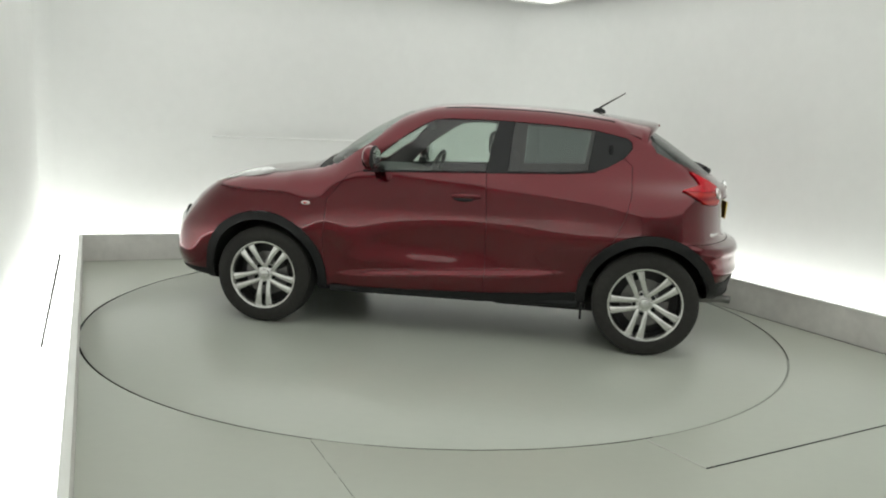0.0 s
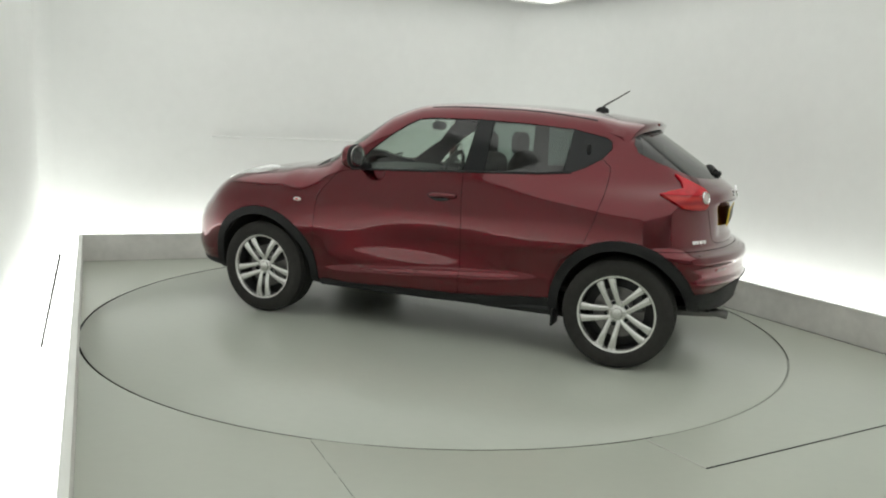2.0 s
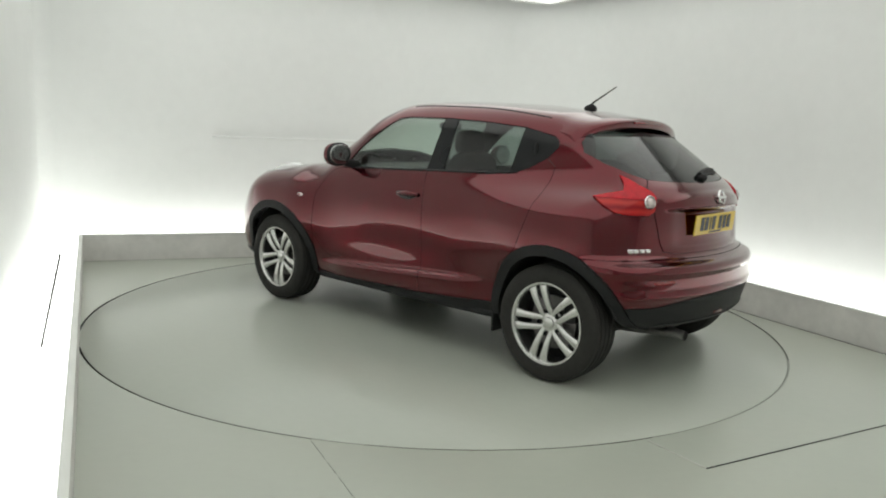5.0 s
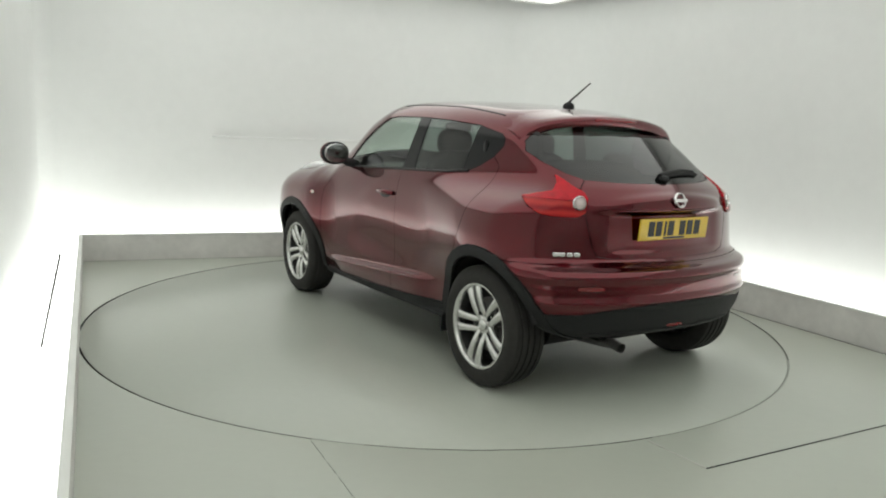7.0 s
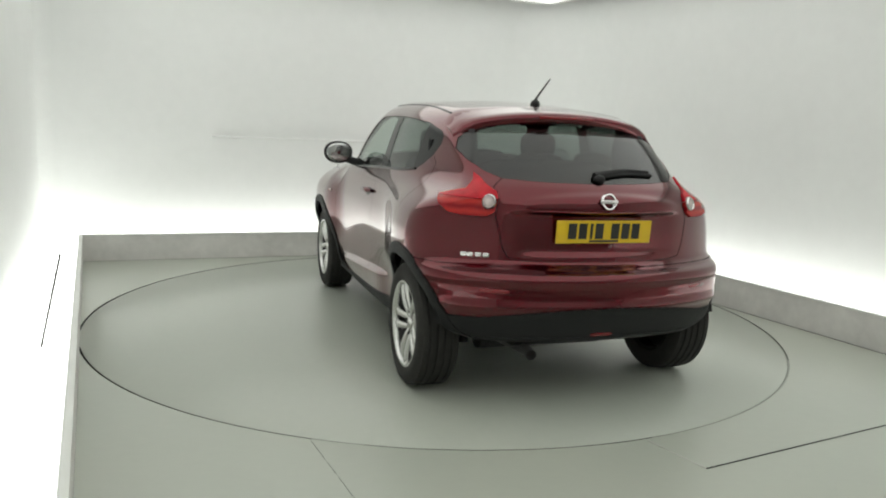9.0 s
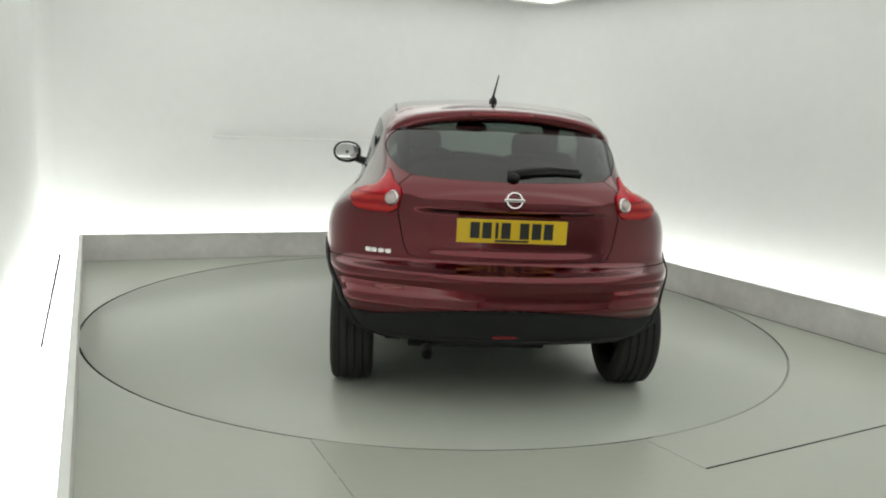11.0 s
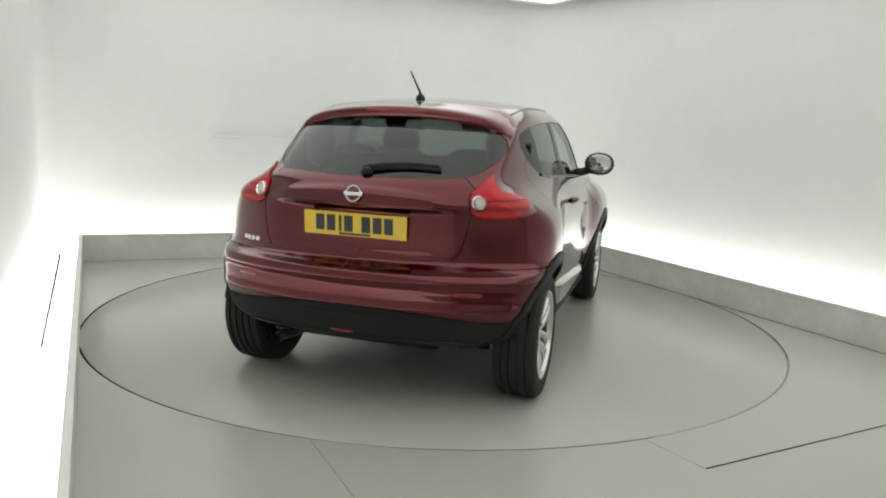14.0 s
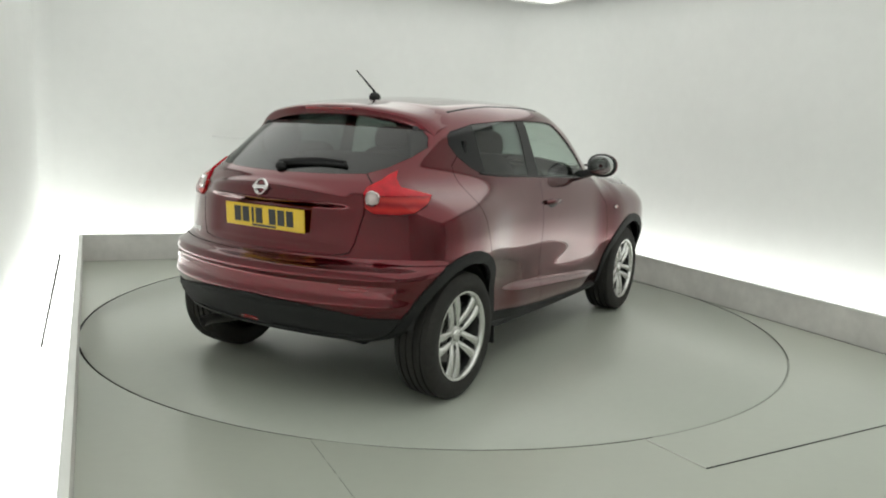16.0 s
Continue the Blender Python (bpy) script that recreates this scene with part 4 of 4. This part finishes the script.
def build_side_details(car, skin):
    for s in (1, -1):
        door = skin["front_door", s < 0]
        # handle, with a black patch painted in for the shade of its hollow
        y = skin_y(-0.095, 0.915)
        cup = ellipsoid(-0.083, s * (y - 0.002), 0.908, 0.080, 0.008, 0.034)
        part("handle_shade", cup, M_GLOSSBLACK, door)
        pts = [(-0.005, s * (y + 0.004), 0.922), (-0.04, s * (y + 0.026), 0.926), (-0.11, s * (y + 0.028), 0.928), (-0.16, s * (y + 0.021), 0.926), (-0.185, s * (y + 0.003), 0.924)]
        part("door_handle", tube(pts, [0.013, 0.016, 0.017, 0.016, 0.013], 10), M_PAINT, door, "dark red door handle")
        # headlamp pod on top of the wing
        pod = ellipsoid(0, 0, 0, 0.235, 0.105, 0.050, 2.3)
        mp = Matrix.Translation((1.48, s * 0.615, 0.948)) @ Matrix.Rotation(radians(-s * 10), 4, "Z") @ Matrix.Rotation(radians(17), 4, "Y")
        for v in pod.verts:
            v.co = mp @ v.co
        part("headlamp_pod", pod, M_HEAD, car, "clear glossy headlamp pod on the wing")
        # round lamp low in the nose
        fx = 1.900
        part("nose_lamp", ellipsoid(fx, s * 0.56, 0.62, 0.075, 0.105, 0.105, 2.1), M_HEAD, car, "round clear nose lamp")
        rg = lathe([(0.098, -0.02), (0.112, 0.0), (0.118, 0.02), (0.106, 0.03), (0.094, 0.012)], 32, close=True)
        tq = Vector((0.92, s * 0.36, 0.10)).to_track_quat("Y", "Z").to_matrix().to_4x4()
        for v in rg.verts:
            v.co = Matrix.Translation((fx + 0.020, s * 0.567, 0.62)) @ tq @ v.co
        part("lamp_surround", rg, M_BLACK, car, "black lamp surround")
        # hidden rear door handle in the quarter panel
        yq = skin_y(-0.985, 1.245)
        part("hidden_handle", ellipsoid(-0.985, s * (yq - 0.003), 1.245, 0.013, 0.008, 0.045, 2.4), M_BLACK, skin["quarter_trim", s < 0], "black upright handle recess")
        # side repeater on the wing
        y = skin_y(0.955, 0.828)
        rep = part("side_repeater", ellipsoid(0.955, s * (y + 0.001), 0.828, 0.032, 0.010, 0.014), M_LAMP_CLEAR, car, "small clear oval side repeater")
        part("lens", ellipsoid(0.955, s * (y + 0.007), 0.828, 0.014, 0.006, 0.007), M_LAMP_AMBER, rep)
        # mirror
        cx, cy, cz = 0.515, s * 0.885, 1.140
        shell = ellipsoid(cx, cy, cz, 0.050, 0.102, 0.078, 2.2)
        mir = part("wing_mirror", shell, M_PAINT, car, "dark red wing mirror with black rim")
        rim = ellipsoid(cx - 0.028, cy, cz, 0.020, 0.104, 0.079, 2.2)
        part("mirror_rim", rim, M_BLACK, mir, "gloss black mirror rim")
        gl = ellipsoid(cx - 0.0435, cy, cz + 0.002, 0.006, 0.088, 0.065, 2.2)
        part("mirror_glass", gl, M_MIRROR, mir, "silvered mirror glass")
        arm = tube([(0.50, s * 0.70, 1.065), (0.505, s * 0.76, 1.075), (0.515, s * 0.82, 1.095)], [0.035, 0.030, 0.028], 10)
        part("mirror_arm", arm, M_BLACK, mir, "black mirror foot")
        # belt moulding under the windows
        pts = []
        for i in range(13):
            f = i / 12 * (len(LINE_BELT) - 1)
            k = min(int(f), len(LINE_BELT) - 2)
            x = LINE_BELT[k][0] + (LINE_BELT[k + 1][0] - LINE_BELT[k][0]) * (f - k)
            z = LINE_BELT[k][1] + (LINE_BELT[k + 1][1] - LINE_BELT[k][1]) * (f - k)
            pts.append((x, s * (skin_y(x, z) + 0.001), z))
        part("belt_moulding", tube(pts, 0.008, 8), M_GLOSSBLACK, car, "black belt moulding")
        # mud flaps and sill edge
        part("mud_flap", box(-0.865, s * 0.76, 0.245, 0.014, 0.13, 0.10, 0.004), M_BLACK, car, "black mud flap")
        part("sill_step", tube([(0.80, s * 0.765, 0.262), (0.0, s * 0.775, 0.270), (-0.84, s * 0.775, 0.285)], 0.022, 10), M_BLACK, car, "black lower sill edge")
        # wheel wells
        for ax, az in ARCHES:
            bm = bmesh.new()
            a, b = [], []
            for i in range(33):
                t = radians(2 + (176 if ax > 0 else 164) * i / 32)
                a.append(bm.verts.new((ax + 0.392 * cos(t), s * 0.50, az + 0.392 * sin(t))))
                b.append(bm.verts.new((ax + 0.392 * cos(t), s * (0.80), az + 0.392 * sin(t))))
            for i in range(32):
                bm.faces.new((a[i], a[i + 1], b[i + 1], b[i]))
            bm.faces.new(a)
            part("wheel_well", bm, M_UNDER, car, "black wheel well liner")


def build_interior(car):
    dash = ellipsoid(0.62, 0, 0.93, 0.30, 0.66, 0.14, 3.2)
    part("dashboard", dash, M_DASH, car, "dark grey dashboard")
    wheel = lathe([(0.165, -0.012), (0.180, -0.016), (0.193, 0.0), (0.180, 0.016), (0.165, 0.012)], 36, close=True)
    m = Matrix.Translation((0.33, -0.36, 1.00)) @ Matrix.Rotation(radians(-22), 4, "Y") @ Matrix.Rotation(pi / 2, 4, "Z")
    for v in wheel.verts:
        v.co = m @ v.co
    sw = part("steering_wheel", wheel, M_DASH, car, "dark grey steering wheel")
    part("steering_hub", ellipsoid(0.345, -0.36, 1.0, 0.04, 0.15, 0.045, 2.5), M_DASH, sw)
    part("interior_mirror", ellipsoid(0.30, -0.02, 1.36, 0.02, 0.115, 0.032, 3), M_DASH, car, "dark interior mirror")
    part("mirror_stem", tube([(0.31, -0.02, 1.37), (0.33, -0.02, 1.43)], 0.01, 8), M_DASH, car)

    def seat(x, y, w, recline):
        r = Matrix.Rotation(radians(-recline), 4, "Y")
        base = part("seat", ellipsoid(x + 0.16, y, 0.62, 0.27, w, 0.12, 4), M_SEAT, car, "dark grey cloth seat")
        bk = ellipsoid(0, 0, 0.28, 0.075, w * 0.95, 0.32, 3.6)
        for v in bk.verts:
            v.co = r @ v.co + Vector((x - 0.08, y, 0.62))
        part("backrest", bk, M_SEAT, base)
        return base

    def headrest(base, x, y):
        part("headrest", ellipsoid(x, y, 1.255, 0.05, 0.125, 0.085, 3.2), M_SEAT, base)
        for dy in (-0.05, 0.05):
            part("headrest_post", tube([(x + 0.005, y + dy, 1.12), (x, y + dy, 1.2)], 0.007, 8), M_CHROME, base)

    for y in (0.36, -0.36):
        headrest(seat(-0.06, y, 0.25, 14), -0.23, y)
    bench = seat(-0.83, 0, 0.60, 18)
    for y in (0.34, -0.34):
        part("headrest", ellipsoid(-1.02, y, 1.17, 0.05, 0.12, 0.07, 3), M_SEAT, bench)
    bm = bmesh.new()
    grid = []
    for i in range(15):
        x = 0.12 - 1.27 * i / 14
        z = float(top_z(np.array([x]))[0]) - 0.05
        grid.append([bm.verts.new((x, y, z - 0.15 * y * y)) for y in np.linspace(-0.50, 0.50, 9)])
    for a, b in zip(grid, grid[1:]):
        for k in range(8):
            bm.faces.new((a[k], b[k], b[k + 1], a[k + 1]))
    part("headlining", bm, M_LINING, car, "pale grey headlining")
    for s in (1, -1):
        part("pillar_lining", ellipsoid(-1.13, s * 0.505, 1.24, 0.15, 0.035, 0.13, 3), M_SEAT, car, "dark inner pillar lining")
    part("parcel_shelf", box(-1.28, 0, 1.03, 0.46, 1.05, 0.02, 0.005), M_SEAT, car, "dark parcel shelf")
    part("cabin_floor", box(-0.1, 0, 0.40, 2.2, 1.36, 0.03, 0.008), M_UNDER, car)


def build_roof_details(car):
    zr = float(top_z(np.array([-0.91]))[0])
    base = ellipsoid(-0.91, 0, zr + 0.004, 0.045, 0.022, 0.028, 2.2)
    ant = part("antenna", base, M_BLACK, car, "short black roof antenna")
    part("antenna_rod", tube([(-0.90, 0, zr + 0.015), (-0.93, 0, zr + 0.045), (-1.085, 0, zr + 0.140)], [0.012, 0.006, 0.0035], 8), M_BLACK, ant)
    for s in (1, -1):
        pts = [(x, s * 0.545, skin_top(x, 0.545) - 0.0035) for x in np.linspace(0.10, -1.00, 14)]
        part("roof_moulding", tube(pts, 0.007, 8), M_GLOSSBLACK, car, "thin black roof gutter moulding")
        part("front_wiper", tube([(0.97, s * 0.1 - 0.2, 1.082), (0.93, s * 0.3 - 0.2, 1.10), (0.90, s * 0.42 - 0.2, 1.12)], 0.009, 6), M_BLACK, car, "black windscreen wiper")


def build_car():
    car = tagged(new("car"), "dark red metallic compact crossover car on the turntable", "car")
    skin = build_skin(car)
    build_spoiler(car)
    build_rear_details(car, skin)
    build_side_details(car, skin)
    build_interior(car)
    build_roof_details(car)
    for x in (AXLE_X, -AXLE_X):
        for s in (1, -1):
            build_wheel(car, x, s * 0.752, 0.329, s < 0)
    for ob in car.children:
        if not ob.name.startswith("wheel."):
            if ob.name != "wheel":
                ob.scale = (1.005, 1.008, 1.014)
    return car


build_booth()
turntable = build_turntable()
car = build_car()

# ---------------------------------------------------------------- motion
HEADING = [(0.0, 170.33), (0.5, 166.69), (1.0, 163.14), (1.5, 159.93), (2.0, 156.87), (2.5, 153.80), (3.0, 150.64), (3.5, 147.47),
           (4.0, 144.21), (6.5, 126.86), (7.0, 123.25), (7.5, 119.68), (8.0, 116.09), (8.5, 112.57), (9.0, 108.91), (11.5, 91.16),
           (12.0, 87.53), (12.5, 83.90), (13.0, 80.19), (13.5, 76.69), (14.0, 73.02), (14.5, 69.49), (15.0, 65.93), (15.5, 62.40),
           (16.0, 58.72)]


def motions():
    rows_t, rows_c = [], []
    for t, a in HEADING:
        m = Matrix.Translation(CENTRE) @ Matrix.Rotation(radians(a), 4, "Z")
        rows_t.append((t, m))
        rows_c.append((t, m @ Matrix.Translation((CAR_SHIFT[0], CAR_SHIFT[1], 0))))
    walk(turntable, rows_t)
    walk(car, rows_c)


motions()
